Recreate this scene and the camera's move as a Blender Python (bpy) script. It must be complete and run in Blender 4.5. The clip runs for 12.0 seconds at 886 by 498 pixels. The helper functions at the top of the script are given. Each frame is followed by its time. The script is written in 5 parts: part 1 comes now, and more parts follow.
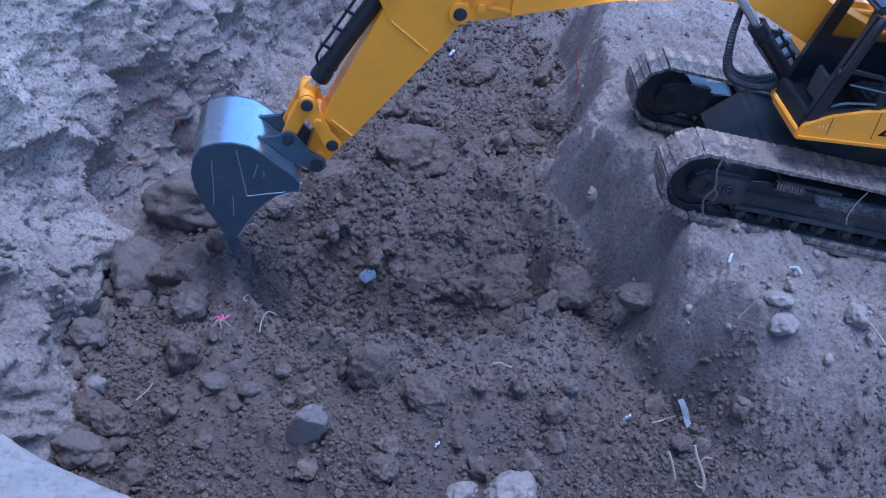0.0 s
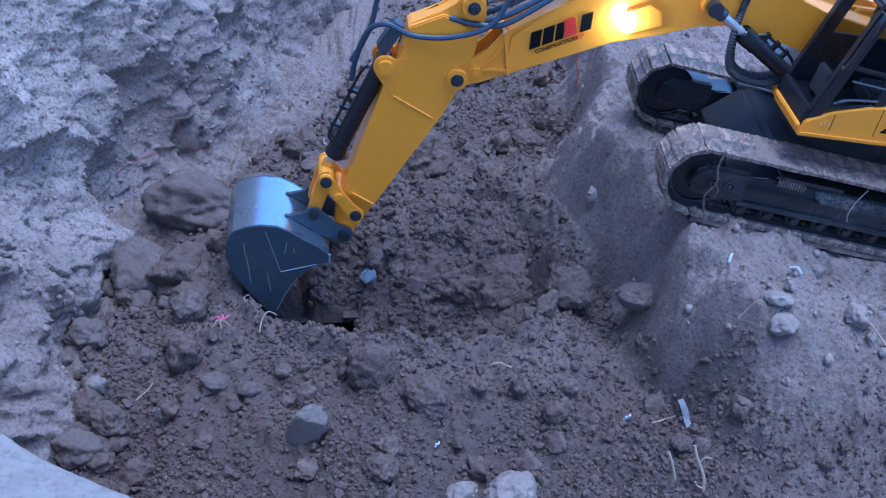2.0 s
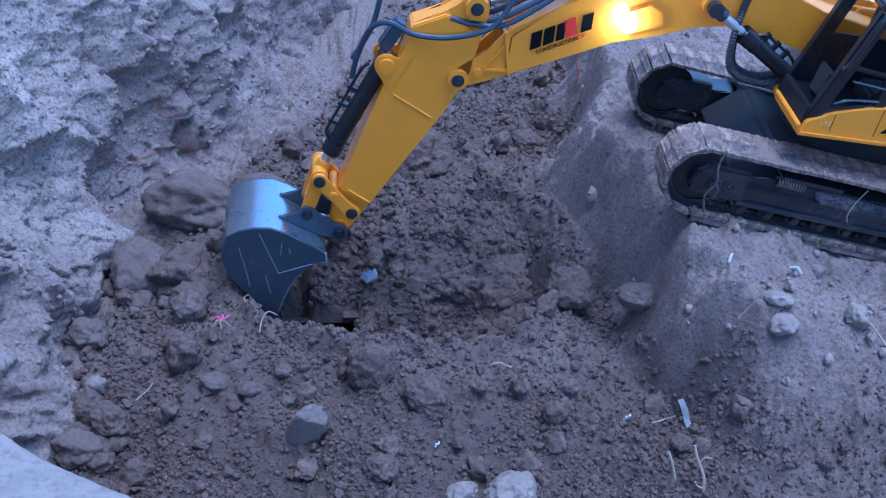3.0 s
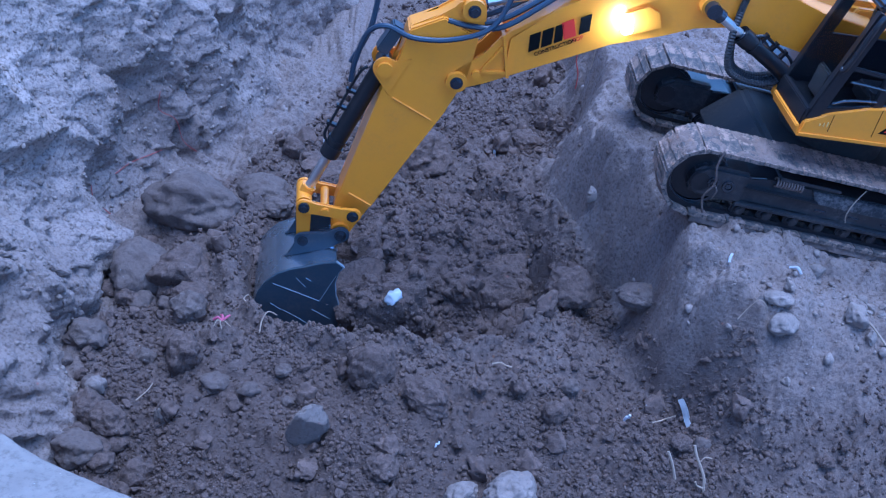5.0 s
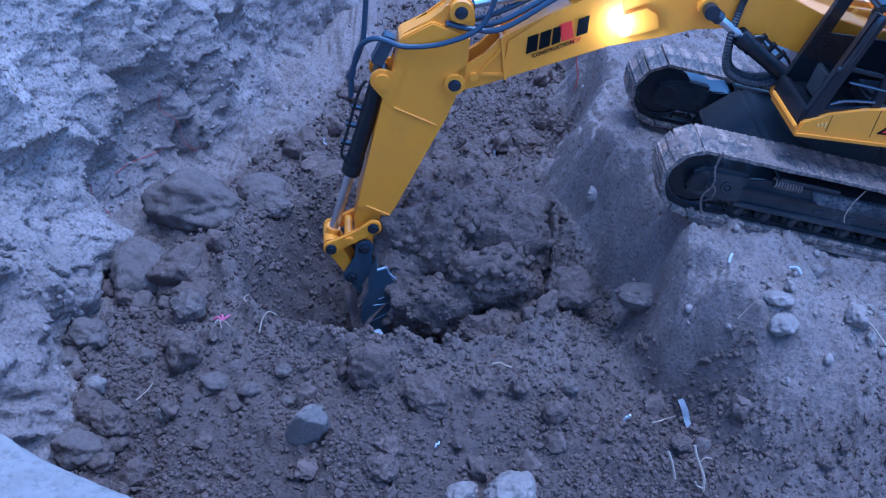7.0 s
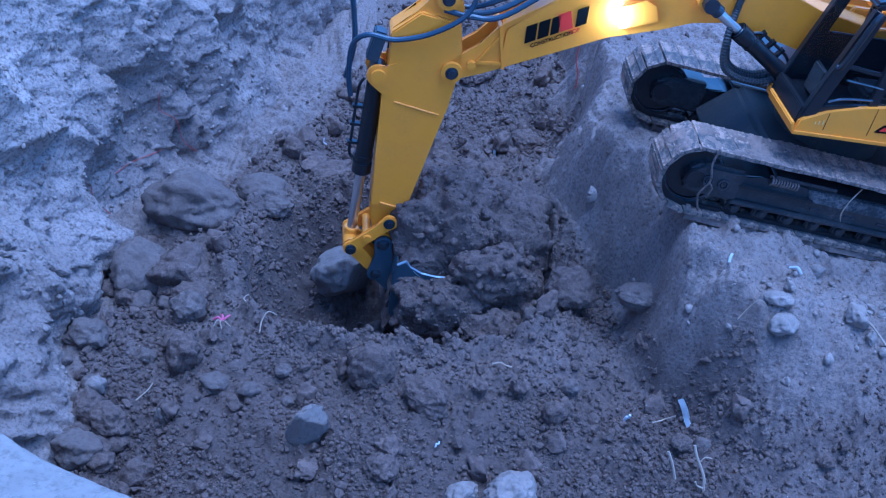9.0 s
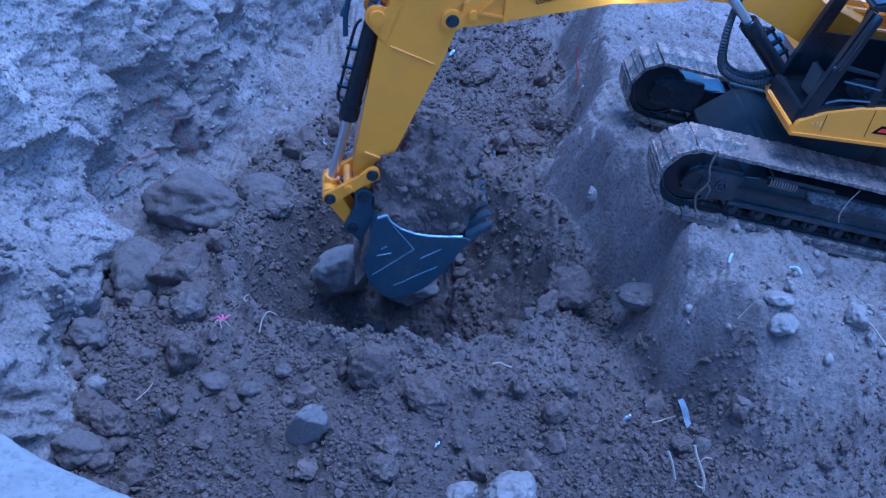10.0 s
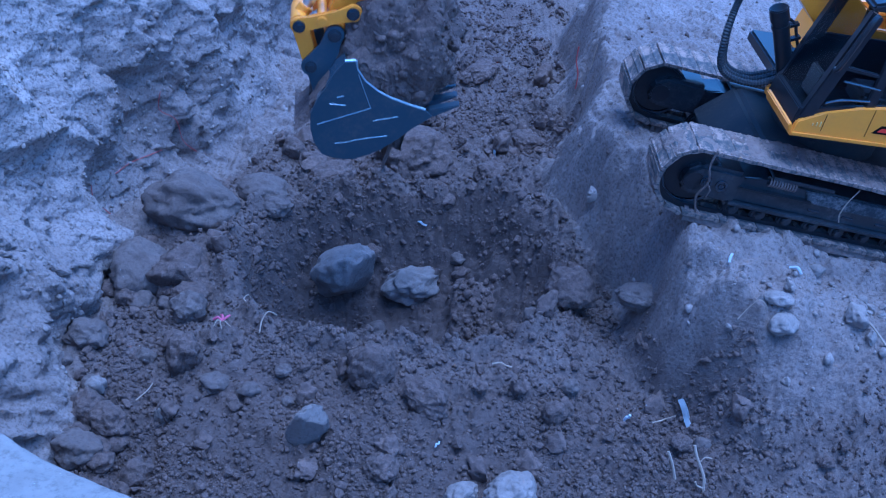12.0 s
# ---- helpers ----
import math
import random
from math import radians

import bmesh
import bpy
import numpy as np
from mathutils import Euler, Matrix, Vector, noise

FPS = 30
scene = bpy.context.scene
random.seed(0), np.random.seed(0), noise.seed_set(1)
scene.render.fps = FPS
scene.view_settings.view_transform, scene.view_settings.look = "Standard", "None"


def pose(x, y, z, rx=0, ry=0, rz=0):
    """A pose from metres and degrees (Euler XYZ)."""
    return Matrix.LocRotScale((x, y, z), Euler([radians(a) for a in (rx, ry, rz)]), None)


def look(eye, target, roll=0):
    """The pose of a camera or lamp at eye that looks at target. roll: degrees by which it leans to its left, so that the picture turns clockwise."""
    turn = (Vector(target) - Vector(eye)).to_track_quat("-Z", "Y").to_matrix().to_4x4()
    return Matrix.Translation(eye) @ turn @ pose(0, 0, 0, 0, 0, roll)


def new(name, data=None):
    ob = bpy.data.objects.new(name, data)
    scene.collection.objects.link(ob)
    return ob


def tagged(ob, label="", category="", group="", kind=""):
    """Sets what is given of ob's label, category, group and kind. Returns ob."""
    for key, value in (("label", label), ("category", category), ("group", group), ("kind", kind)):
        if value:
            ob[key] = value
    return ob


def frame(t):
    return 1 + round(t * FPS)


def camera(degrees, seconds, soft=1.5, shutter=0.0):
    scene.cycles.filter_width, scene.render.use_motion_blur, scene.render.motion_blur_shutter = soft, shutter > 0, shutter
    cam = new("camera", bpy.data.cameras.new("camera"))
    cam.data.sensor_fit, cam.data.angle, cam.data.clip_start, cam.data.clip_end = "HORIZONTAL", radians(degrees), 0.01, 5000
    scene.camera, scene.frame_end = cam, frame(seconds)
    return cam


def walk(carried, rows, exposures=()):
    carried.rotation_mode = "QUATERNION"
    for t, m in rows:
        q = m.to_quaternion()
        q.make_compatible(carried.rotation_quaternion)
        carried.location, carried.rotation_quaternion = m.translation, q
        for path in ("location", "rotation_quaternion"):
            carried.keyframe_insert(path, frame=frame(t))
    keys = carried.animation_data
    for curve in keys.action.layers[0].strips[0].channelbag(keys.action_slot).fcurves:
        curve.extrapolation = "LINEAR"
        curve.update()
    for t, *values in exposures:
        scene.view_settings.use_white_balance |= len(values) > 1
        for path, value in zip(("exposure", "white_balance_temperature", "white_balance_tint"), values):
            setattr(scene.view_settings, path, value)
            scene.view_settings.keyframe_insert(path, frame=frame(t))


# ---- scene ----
cam = camera(42, 12.0, soft=1.15, shutter=0.5)
EYE = (0.0, 0.0, 0.516)
STAND = pose(*EYE, 90 - 36, 0, 0)
walk(cam, [(0.0, STAND), (12.0, STAND)],
     exposures=[(0.0, 1.01, 4410, 13), (1.5, 1.03, 4370, 13), (2.5, 1.03, 4310, 13), (5.5, 0.99, 4020, 14), (7.0, 0.97, 3880, 14), (9.0, 0.95, 3670, 12), (10.5, 0.89, 3520, 11), (12.0, 0.87, 3560, 11)])

# ---- world and light: the pit lies in open shade under a clear evening sky ----
world = bpy.data.worlds.new("sky")
scene.world = world
world.use_nodes = True
wn = world.node_tree
sky = wn.nodes.new("ShaderNodeTexSky")
sky.sky_type, sky.sun_disc = "NISHITA", False
sky.sun_elevation, sky.sun_rotation = radians(80), radians(82)
sky.air_density, sky.dust_density = 1.2, 0.6
wn.links.new(sky.outputs[0], wn.nodes["Background"].inputs[0])
wn.nodes["Background"].inputs[1].default_value = 0.15
sun = new("sun", bpy.data.lights.new("sun", "SUN"))
sun.data.energy, sun.data.angle, sun.data.color = 1.82, radians(40), (1.0, 0.97, 0.93)
sun.matrix_world = look((0.6, 0.75, 3.0), (0, 0.85, 0))

# ---- noise for relief ----


def hash2(i, j, k):
    h = (i.astype(np.int64) * 374761393 + j.astype(np.int64) * 668265263 + k * 1442695041) & 0x7FFFFFFF
    h = ((h ^ (h >> 13)) * 1274126177) & 0x7FFFFFFF
    return ((h ^ (h >> 16)) & 0xFFFFF) / 0xFFFFF


def vnoise(x, y, k=0):
    i, j = np.floor(x), np.floor(y)
    u, v = x - i, y - j
    u, v = u * u * u * (u * (u * 6 - 15) + 10), v * v * v * (v * (v * 6 - 15) + 10)
    a = hash2(i, j, k) * (1 - u) + hash2(i + 1, j, k) * u
    b = hash2(i, j + 1, k) * (1 - u) + hash2(i + 1, j + 1, k) * u
    return (a * (1 - v) + b * v) * 2 - 1


def fbm(x, y, size, k=0, octaves=5, gain=0.5):
    out, amp, f = 0, 1.0, 1.0 / size
    for o in range(octaves):
        c, s = math.cos(0.7 * o + k), math.sin(0.7 * o + k)
        out = out + amp * vnoise((c * x - s * y) * f, (s * x + c * y) * f, k * 17 + o)
        amp, f = amp * gain, f * 2.03
    return out


def lumps(x, y, size, k=0):
    """Uneven lumps of about that size: highest at the middle of each, falling to 0 at its ragged edge, with a random height and a tilted top."""
    x, y = x / size, y / size
    x, y = x + 0.26 * vnoise(2.3 * x, 2.3 * y, k + 5), y + 0.26 * vnoise(2.3 * x + 7.7, 2.3 * y, k + 7)
    i0, j0 = np.floor(x), np.floor(y)
    best = np.zeros_like(x)
    for di in (-1, 0, 1):
        for dj in (-1, 0, 1):
            i, j = i0 + di, j0 + dj
            cx, cy = i + hash2(i, j, k), j + hash2(i, j, k + 1)
            r = 0.3 + 0.55 * hash2(i, j, k + 2)
            d = ((x - cx) ** 2 + (y - cy) ** 2) / (r * r)
            lean = 0.8 + 0.5 * ((hash2(i, j, k + 3) - 0.5) * (x - cx) + (hash2(i, j, k + 4) - 0.5) * (y - cy)) / r
            best = np.maximum(best, np.minimum(np.clip(1.15 * (1 - d), 0, 1) ** 0.6, lean) * r)
    return best


def plates(x, y, size, k=0):
    """Broken facets of about that size: each has a height and a tilt of its own, between -1 and 1."""
    x, y = x / size, y / size
    i0, j0 = np.floor(x), np.floor(y)
    best, out = np.full_like(x, 9.0), np.zeros_like(x)
    for di in (-1, 0, 1):
        for dj in (-1, 0, 1):
            i, j = i0 + di, j0 + dj
            u, v = x - i - hash2(i, j, k), y - j - hash2(i, j, k + 1)
            d = u * u + v * v
            h = (hash2(i, j, k + 2) - 0.5) + (hash2(i, j, k + 3) - 0.5) * 1.6 * u + (hash2(i, j, k + 4) - 0.5) * 1.6 * v
            out = np.where(d < best, h, out)
            best = np.minimum(d, best)
    return out


def step(a, b, x):
    t = np.clip((x - a) / (b - a), 0, 1)
    return t * t * (3 - 2 * t)


# ---- materials ----


def material(name, colour, rough=0.5, metal=0.0):
    m = bpy.data.materials.new(name)
    m.use_nodes = True
    b = m.node_tree.nodes["Principled BSDF"]
    b.inputs["Base Color"].default_value = (*colour, 1)
    b.inputs["Roughness"].default_value, b.inputs["Metallic"].default_value = rough, metal
    return m


def node(m, kind, **values):
    n = m.node_tree.nodes.new(kind)
    for key, value in values.items():
        n.inputs[key].default_value = value
    return n


def link(m, a, b):
    m.node_tree.links.new(a, b)


def mixed(m, fac, a, b):
    """A colour mix; a and b are colours or sockets."""
    n = m.node_tree.nodes.new("ShaderNodeMix")
    n.data_type = "RGBA"
    for s, v in ((n.inputs[0], fac), (n.inputs[6], a), (n.inputs[7], b)):
        if isinstance(v, bpy.types.NodeSocket):
            link(m, v, s)
        else:
            s.default_value = (*v, 1) if isinstance(v, tuple) else v
    return n.outputs[2]


def ramp(m, fac, lo, hi):
    n = m.node_tree.nodes.new("ShaderNodeMapRange")
    n.inputs[1].default_value, n.inputs[2].default_value = lo, hi
    link(m, fac, n.inputs[0])
    return n.outputs[0]


def soil(name, dark, light, fine=700, bump=0.5, rough=0.95, layer=False, grain=0.50):
    """Earth: two tones in patches, grain, pale specks and a fine crumbly relief. layer: the share of dry dust, with
    painted light and shade, comes from the mesh.
    """
    m = material(name, dark, rough)
    b = m.node_tree.nodes["Principled BSDF"]
    co = m.node_tree.nodes.new("ShaderNodeTexCoord").outputs["Object"]
    n1 = node(m, "ShaderNodeTexNoise", Scale=28, Detail=6, Roughness=0.65)
    n2 = node(m, "ShaderNodeTexNoise", Scale=fine * 0.5, Detail=5, Roughness=0.7)
    n3 = node(m, "ShaderNodeTexVoronoi", Scale=fine * 0.35)
    n4 = node(m, "ShaderNodeTexVoronoi", Scale=230)
    for n in (n1, n2, n3, n4):
        link(m, co, n.inputs["Vector"])
    patch = ramp(m, n1.outputs[0], 0.35, 0.68)
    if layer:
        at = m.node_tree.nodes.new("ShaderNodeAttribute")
        at.attribute_name = "dust_shading"
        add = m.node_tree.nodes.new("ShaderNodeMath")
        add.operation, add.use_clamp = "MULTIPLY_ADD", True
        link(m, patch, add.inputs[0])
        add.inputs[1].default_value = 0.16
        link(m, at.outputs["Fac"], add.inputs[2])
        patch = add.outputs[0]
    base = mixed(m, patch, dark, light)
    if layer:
        # values below 0 darken the base: painted shade inside the crater
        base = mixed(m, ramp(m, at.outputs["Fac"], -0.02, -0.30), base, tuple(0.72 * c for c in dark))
    dk = tuple(0.68 * c for c in dark)
    base = mixed(m, ramp(m, n2.outputs[0], grain, grain - 0.24), base, dk)
    speck = mixed(m, ramp(m, n4.outputs["Distance"], 0.10, 0.05), base, (0.42, 0.4, 0.38))
    pick = node(m, "ShaderNodeTexNoise", Scale=90, Detail=1)
    link(m, co, pick.inputs["Vector"])
    base = mixed(m, ramp(m, pick.outputs[0], 0.56, 0.64), base, speck)
    link(m, base, b.inputs["Base Color"])
    b1 = node(m, "ShaderNodeBump", Strength=bump, Distance=0.0024)
    b2 = node(m, "ShaderNodeBump", Strength=bump * 0.6, Distance=0.0012)
    link(m, n2.outputs[0], b1.inputs["Height"])
    link(m, n3.outputs["Distance"], b2.inputs["Height"])
    link(m, b1.outputs[0], b2.inputs["Normal"])
    link(m, b2.outputs[0], b.inputs["Normal"])
    return m


DARK, PALE = (0.110, 0.076, 0.062), (0.42, 0.34, 0.295)
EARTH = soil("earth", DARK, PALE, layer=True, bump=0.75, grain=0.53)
LOOSE = soil("loose_earth", (0.112, 0.076, 0.061), (0.178, 0.123, 0.098), fine=600, bump=1.0, grain=0.57)
PEBBLE = soil("pale_stone", (0.165, 0.13, 0.11), (0.235, 0.19, 0.165), fine=500, bump=0.5)
DUST = soil("dry_earth", (0.185, 0.145, 0.122), (0.285, 0.23, 0.195), fine=600)
STONE = soil("stone_earth", (0.105, 0.075, 0.062), (0.165, 0.125, 0.105), fine=500, bump=0.7)
CRUST = soil("dry_crust", (0.21, 0.165, 0.138), (0.31, 0.25, 0.213), fine=600)
BANK = soil("pale_bank", (0.20, 0.17, 0.15), (0.28, 0.245, 0.215), fine=400, bump=0.3)


def painted(name, colour, rough, dirt, metal=0.0, dirt_colour=(0.2, 0.15, 0.12), coat=0.0):
    """Paint or bare metal with uneven gloss and a thin, patchy film of dust."""
    m = material(name, colour, rough, metal)
    b = m.node_tree.nodes["Principled BSDF"]
    co = m.node_tree.nodes.new("ShaderNodeTexCoord").outputs["Object"]
    n1 = node(m, "ShaderNodeTexNoise", Scale=40, Detail=6, Roughness=0.65)
    n2 = node(m, "ShaderNodeTexNoise", Scale=320, Detail=4, Roughness=0.7)
    link(m, co, n1.inputs["Vector"]), link(m, co, n2.inputs["Vector"])
    add = m.node_tree.nodes.new("ShaderNodeMath")
    add.operation = "MULTIPLY"
    link(m, ramp(m, n1.outputs[0], 0.42, 0.75), add.inputs[0])
    link(m, ramp(m, n2.outputs[0], 0.35, 0.65), add.inputs[1])
    amount = m.node_tree.nodes.new("ShaderNodeMath")
    amount.operation, amount.use_clamp = "MULTIPLY", True
    link(m, add.outputs[0], amount.inputs[0])
    amount.inputs[1].default_value = dirt
    link(m, mixed(m, amount.outputs[0], colour, dirt_colour), b.inputs["Base Color"])
    rr = m.node_tree.nodes.new("ShaderNodeMapRange")
    rr.inputs[3].default_value, rr.inputs[4].default_value = rough * 0.85, min(1, rough * 1.25 + 0.3 * dirt)
    link(m, n1.outputs[0], rr.inputs[0])
    link(m, rr.outputs[0], b.inputs["Roughness"])
    bp = node(m, "ShaderNodeBump", Strength=0.05, Distance=0.0005)
    link(m, n2.outputs[0], bp.inputs["Height"])
    link(m, bp.outputs[0], b.inputs["Normal"])
    b.inputs["Coat Weight"].default_value = coat
    return m


YELLOW = painted("yellow_paint", (0.80, 0.30, 0.008), 0.32, 0.14, coat=0.5)
STEEL = painted("grey_steel", (0.52, 0.58, 0.65), 0.19, 0.35, metal=0.95)
PLATE = painted("dark_steel", (0.05, 0.066, 0.086), 0.42, 0.35, metal=0.3)
BLACK = painted("black_paint", (0.009, 0.010, 0.013), 0.30, 0.08, coat=0.1)
FRAME = painted("dusty_gloss_black", (0.016, 0.018, 0.022), 0.26, 0.55, dirt_colour=(0.14, 0.12, 0.11), coat=0.4)
RUBBER = painted("black_rubber", (0.02, 0.021, 0.024), 0.6, 0.3)
HOSE = painted("hose_black", (0.03, 0.045, 0.07), 0.32, 0.1)
CHROME = painted("chrome", (0.78, 0.8, 0.82), 0.28, 0.05, metal=1.0)
BOLT = painted("bolt_steel", (0.085, 0.095, 0.115), 0.22, 0.1, metal=0.8)
SCRATCH = painted("scratched_metal", (0.32, 0.36, 0.4), 0.45, 0.1, metal=0.6)
TRACK = painted("dusty_track_steel", (0.06, 0.055, 0.052), 0.75, 2.6, dirt_colour=(0.31, 0.215, 0.16))
MATT = painted("matt_black", (0.008, 0.009, 0.011), 0.7, 0.15)
MUD = soil("dried_mud", (0.150, 0.107, 0.086), (0.225, 0.165, 0.134), fine=500, bump=0.8)
DUSTY = painted("dusty_black_paint", (0.02, 0.022, 0.026), 0.5, 1.6, dirt_colour=(0.16, 0.14, 0.13))
SEAT = painted("seat_fabric", (0.06, 0.05, 0.045), 0.8, 0.3)
INK = painted("black_print", (0.005, 0.005, 0.005), 0.8, 0.0)
INK.node_tree.nodes["Principled BSDF"].inputs["Specular IOR Level"].default_value = 0.12
RED = painted("red_print", (0.62, 0.03, 0.015), 0.45, 0.1)
WHITE = painted("white_scrap", (0.46, 0.46, 0.48), 0.6, 0.4)
STRAW = painted("dry_straw", (0.34, 0.26, 0.19), 0.8, 0.5)
ROOT = painted("red_thread", (0.30, 0.05, 0.045), 0.8, 0.3)
PINK = painted("pink_petal", (0.42, 0.09, 0.16), 0.6, 0.2)
BLUE = painted("blue_scrap", (0.16, 0.22, 0.32), 0.4, 0.2)
GLASS = material("cab_glass", (0.50, 0.56, 0.62), 0.02)
GLASS.node_tree.nodes["Principled BSDF"].inputs["Transmission Weight"].default_value = 1.0
GLASS.node_tree.nodes["Principled BSDF"].inputs["IOR"].default_value = 1.12
LENS = material("clear_plastic", (0.74, 0.76, 0.78), 0.15)
LENS.node_tree.nodes["Principled BSDF"].inputs["Transmission Weight"].default_value = 0.5
LAMP = material("lamp_glow", (1, 1, 1), 0.3)
LAMP.node_tree.nodes["Principled BSDF"].inputs["Emission Color"].default_value = (0.95, 0.97, 1.0, 1)
LAMP.node_tree.nodes["Principled BSDF"].inputs["Emission Strength"].default_value = 34.0

# ---- mesh helpers ----


def finish(me, mat, smooth=True, angle=35):
    me.materials.append(mat)
    if smooth:
        me.shade_smooth()
        me.set_sharp_from_angle(angle=radians(angle))
    return me


def part(name, bm, mat, parent=None, label="", smooth=True):
    me = bpy.data.meshes.new(name)
    bmesh.ops.recalc_face_normals(bm, faces=bm.faces)
    bm.to_mesh(me)
    bm.free()
    ob = new(name, finish(me, mat, smooth))
    ob.parent = parent
    return tagged(ob, label)


def prism(bm, outline, y0, y1, bevel=0.0006):
    """A plate or block: the outline (x, z) pulled from y0 to y1, with rounded edges."""
    a = [bm.verts.new((x, y0, z)) for x, z in outline]
    b = [bm.verts.new((x, y1, z)) for x, z in outline]
    n = len(a)
    faces = [bm.faces.new(a), bm.faces.new(b[::-1])]
    faces += [bm.faces.new((a[i], b[i], b[(i + 1) % n], a[(i + 1) % n])) for i in range(n)]
    if bevel:
        edges = list({e for f in faces for e in f.edges})
        bmesh.ops.bevel(bm, geom=edges, offset=bevel, segments=2, affect="EDGES", clamp_overlap=True)
    return bm


def rod(bm, p, q, r, n=20, r2=None, bevel=0.0):
    """A round bar from p to q."""
    p, q = Vector(p), Vector(q)
    d = q - p
    m = Matrix.Translation((p + q) / 2) @ d.to_track_quat("Z", "Y").to_matrix().to_4x4()
    made = bmesh.ops.create_cone(bm, cap_ends=True, segments=n, radius1=r, radius2=r if r2 is None else r2, depth=d.length, matrix=m)
    if bevel:
        es = list({e for v in made["verts"] for e in v.link_edges if len(e.link_faces) == 2 and any(len(f.verts) > 4 for f in e.link_faces)})
        bmesh.ops.bevel(bm, geom=es, offset=bevel, segments=2, affect="EDGES")
    return bm


def ring(bm, c, r_out, r_in, y0, y1, n=28):
    """A collar round a pin along y."""
    rows = []
    for y, r in ((y0, r_in), (y0, r_out), (y1, r_out), (y1, r_in)):
        rows.append([bm.verts.new((c[0] + r * math.cos(2 * math.pi * i / n), y, c[1] + r * math.sin(2 * math.pi * i / n))) for i in range(n)])
    for k in range(4):
        a, b = rows[k], rows[(k + 1) % 4]
        for i in range(n):
            bm.faces.new((a[i], a[(i + 1) % n], b[(i + 1) % n], b[i]))
    return bm


def box(bm, x0, x1, y0, y1, z0, z1, bevel=0.0006):
    return prism(bm, [(x0, z0), (x1, z0), (x1, z1), (x0, z1)], y0, y1, bevel)


def tube(bm, points, r, n=8, ribs=0.0, steps=10):
    """A hose or wire along a smooth line through the points; ribs gives it a wound surface."""
    pts = [Vector(p) for p in points]
    line = []
    for i in range(len(pts) - 1):
        p0, p1, p2, p3 = pts[max(i - 1, 0)], pts[i], pts[i + 1], pts[min(i + 2, len(pts) - 1)]
        for s in range(steps):
            t = s / steps
            line.append(0.5 * (2 * p1 + (p2 - p0) * t + (2 * p0 - 5 * p1 + 4 * p2 - p3) * t * t + (3 * p1 - p0 - 3 * p2 + p3) * t ** 3))
    line.append(pts[-1])
    side, rows = None, []
    for i, p in enumerate(line):
        d = (line[min(i + 1, len(line) - 1)] - line[max(i - 1, 0)]).normalized()
        side = (side - d * side.dot(d)).normalized() if side is not None else d.orthogonal().normalized()
        up = d.cross(side)
        rr = r * (1 + (ribs if i % 2 else 0))
        rows.append([bm.verts.new(p + rr * (math.cos(2 * math.pi * k / n) * side + math.sin(2 * math.pi * k / n) * up)) for k in range(n)])
    for a, b in zip(rows, rows[1:]):
        for k in range(n):
            bm.faces.new((a[k], a[(k + 1) % n], b[(k + 1) % n], b[k]))
    bm.faces.new(rows[0][::-1]), bm.faces.new(rows[-1])
    return bm


def disc_points(c, r, a0, a1, n):
    return [(c[0] + r * math.cos(radians(a0 + (a1 - a0) * i / n)), c[1] + r * math.sin(radians(a0 + (a1 - a0) * i / n))) for i in range(n + 1)]


# ---- ground ----


def curve(x, xs, ys):
    return np.interp(x, xs, ys)


def wall_foot(y):
    return curve(y, [-5, 0.45, 0.615, 0.70, 0.745, 0.80, 0.885, 1.0, 1.16, 1.37, 1.8, 3, 40],
                 [-0.37, -0.320, -0.318, -0.322, -0.325, -0.312, -0.295, -0.210, -0.150, -0.110, -0.05, 0.1, 4])


def ledge_edge(y):
    return curve(y, [0.3, 0.60, 0.66, 0.70, 0.754, 0.82, 0.90, 0.95, 1.05, 1.2, 1.5, 40], [0.31, 0.275, 0.252, 0.220, 0.203, 0.190, 0.156, 0.150, 0.158, 0.185, 0.26, 6])


def crumble(x, y, rough):
    """Clods and crumbs of dug earth, thick in some patches and powdery in others."""
    a, b = step(-0.2, 0.6, fbm(x, y, 0.11, 5, 2)), step(-0.3, 0.5, fbm(x, y, 0.06, 9, 2))
    big = 0.013 * lumps(x, y, 0.05, 11) * a + 0.008 * lumps(x, y, 0.023, 21) * (0.1 + 0.9 * b)
    fine = 0.0052 * lumps(x, y, 0.0108, 31) * (0.2 + 0.8 * a * b) + 0.0036 * lumps(x, y, 0.0060, 41) * (0.35 + 0.65 * b)
    return rough * (big + fine + 0.0016 * fbm(x, y, 0.005, 46, 2)) + 0.0034 * fbm(x, y, 0.016, 6, 4, 0.65)


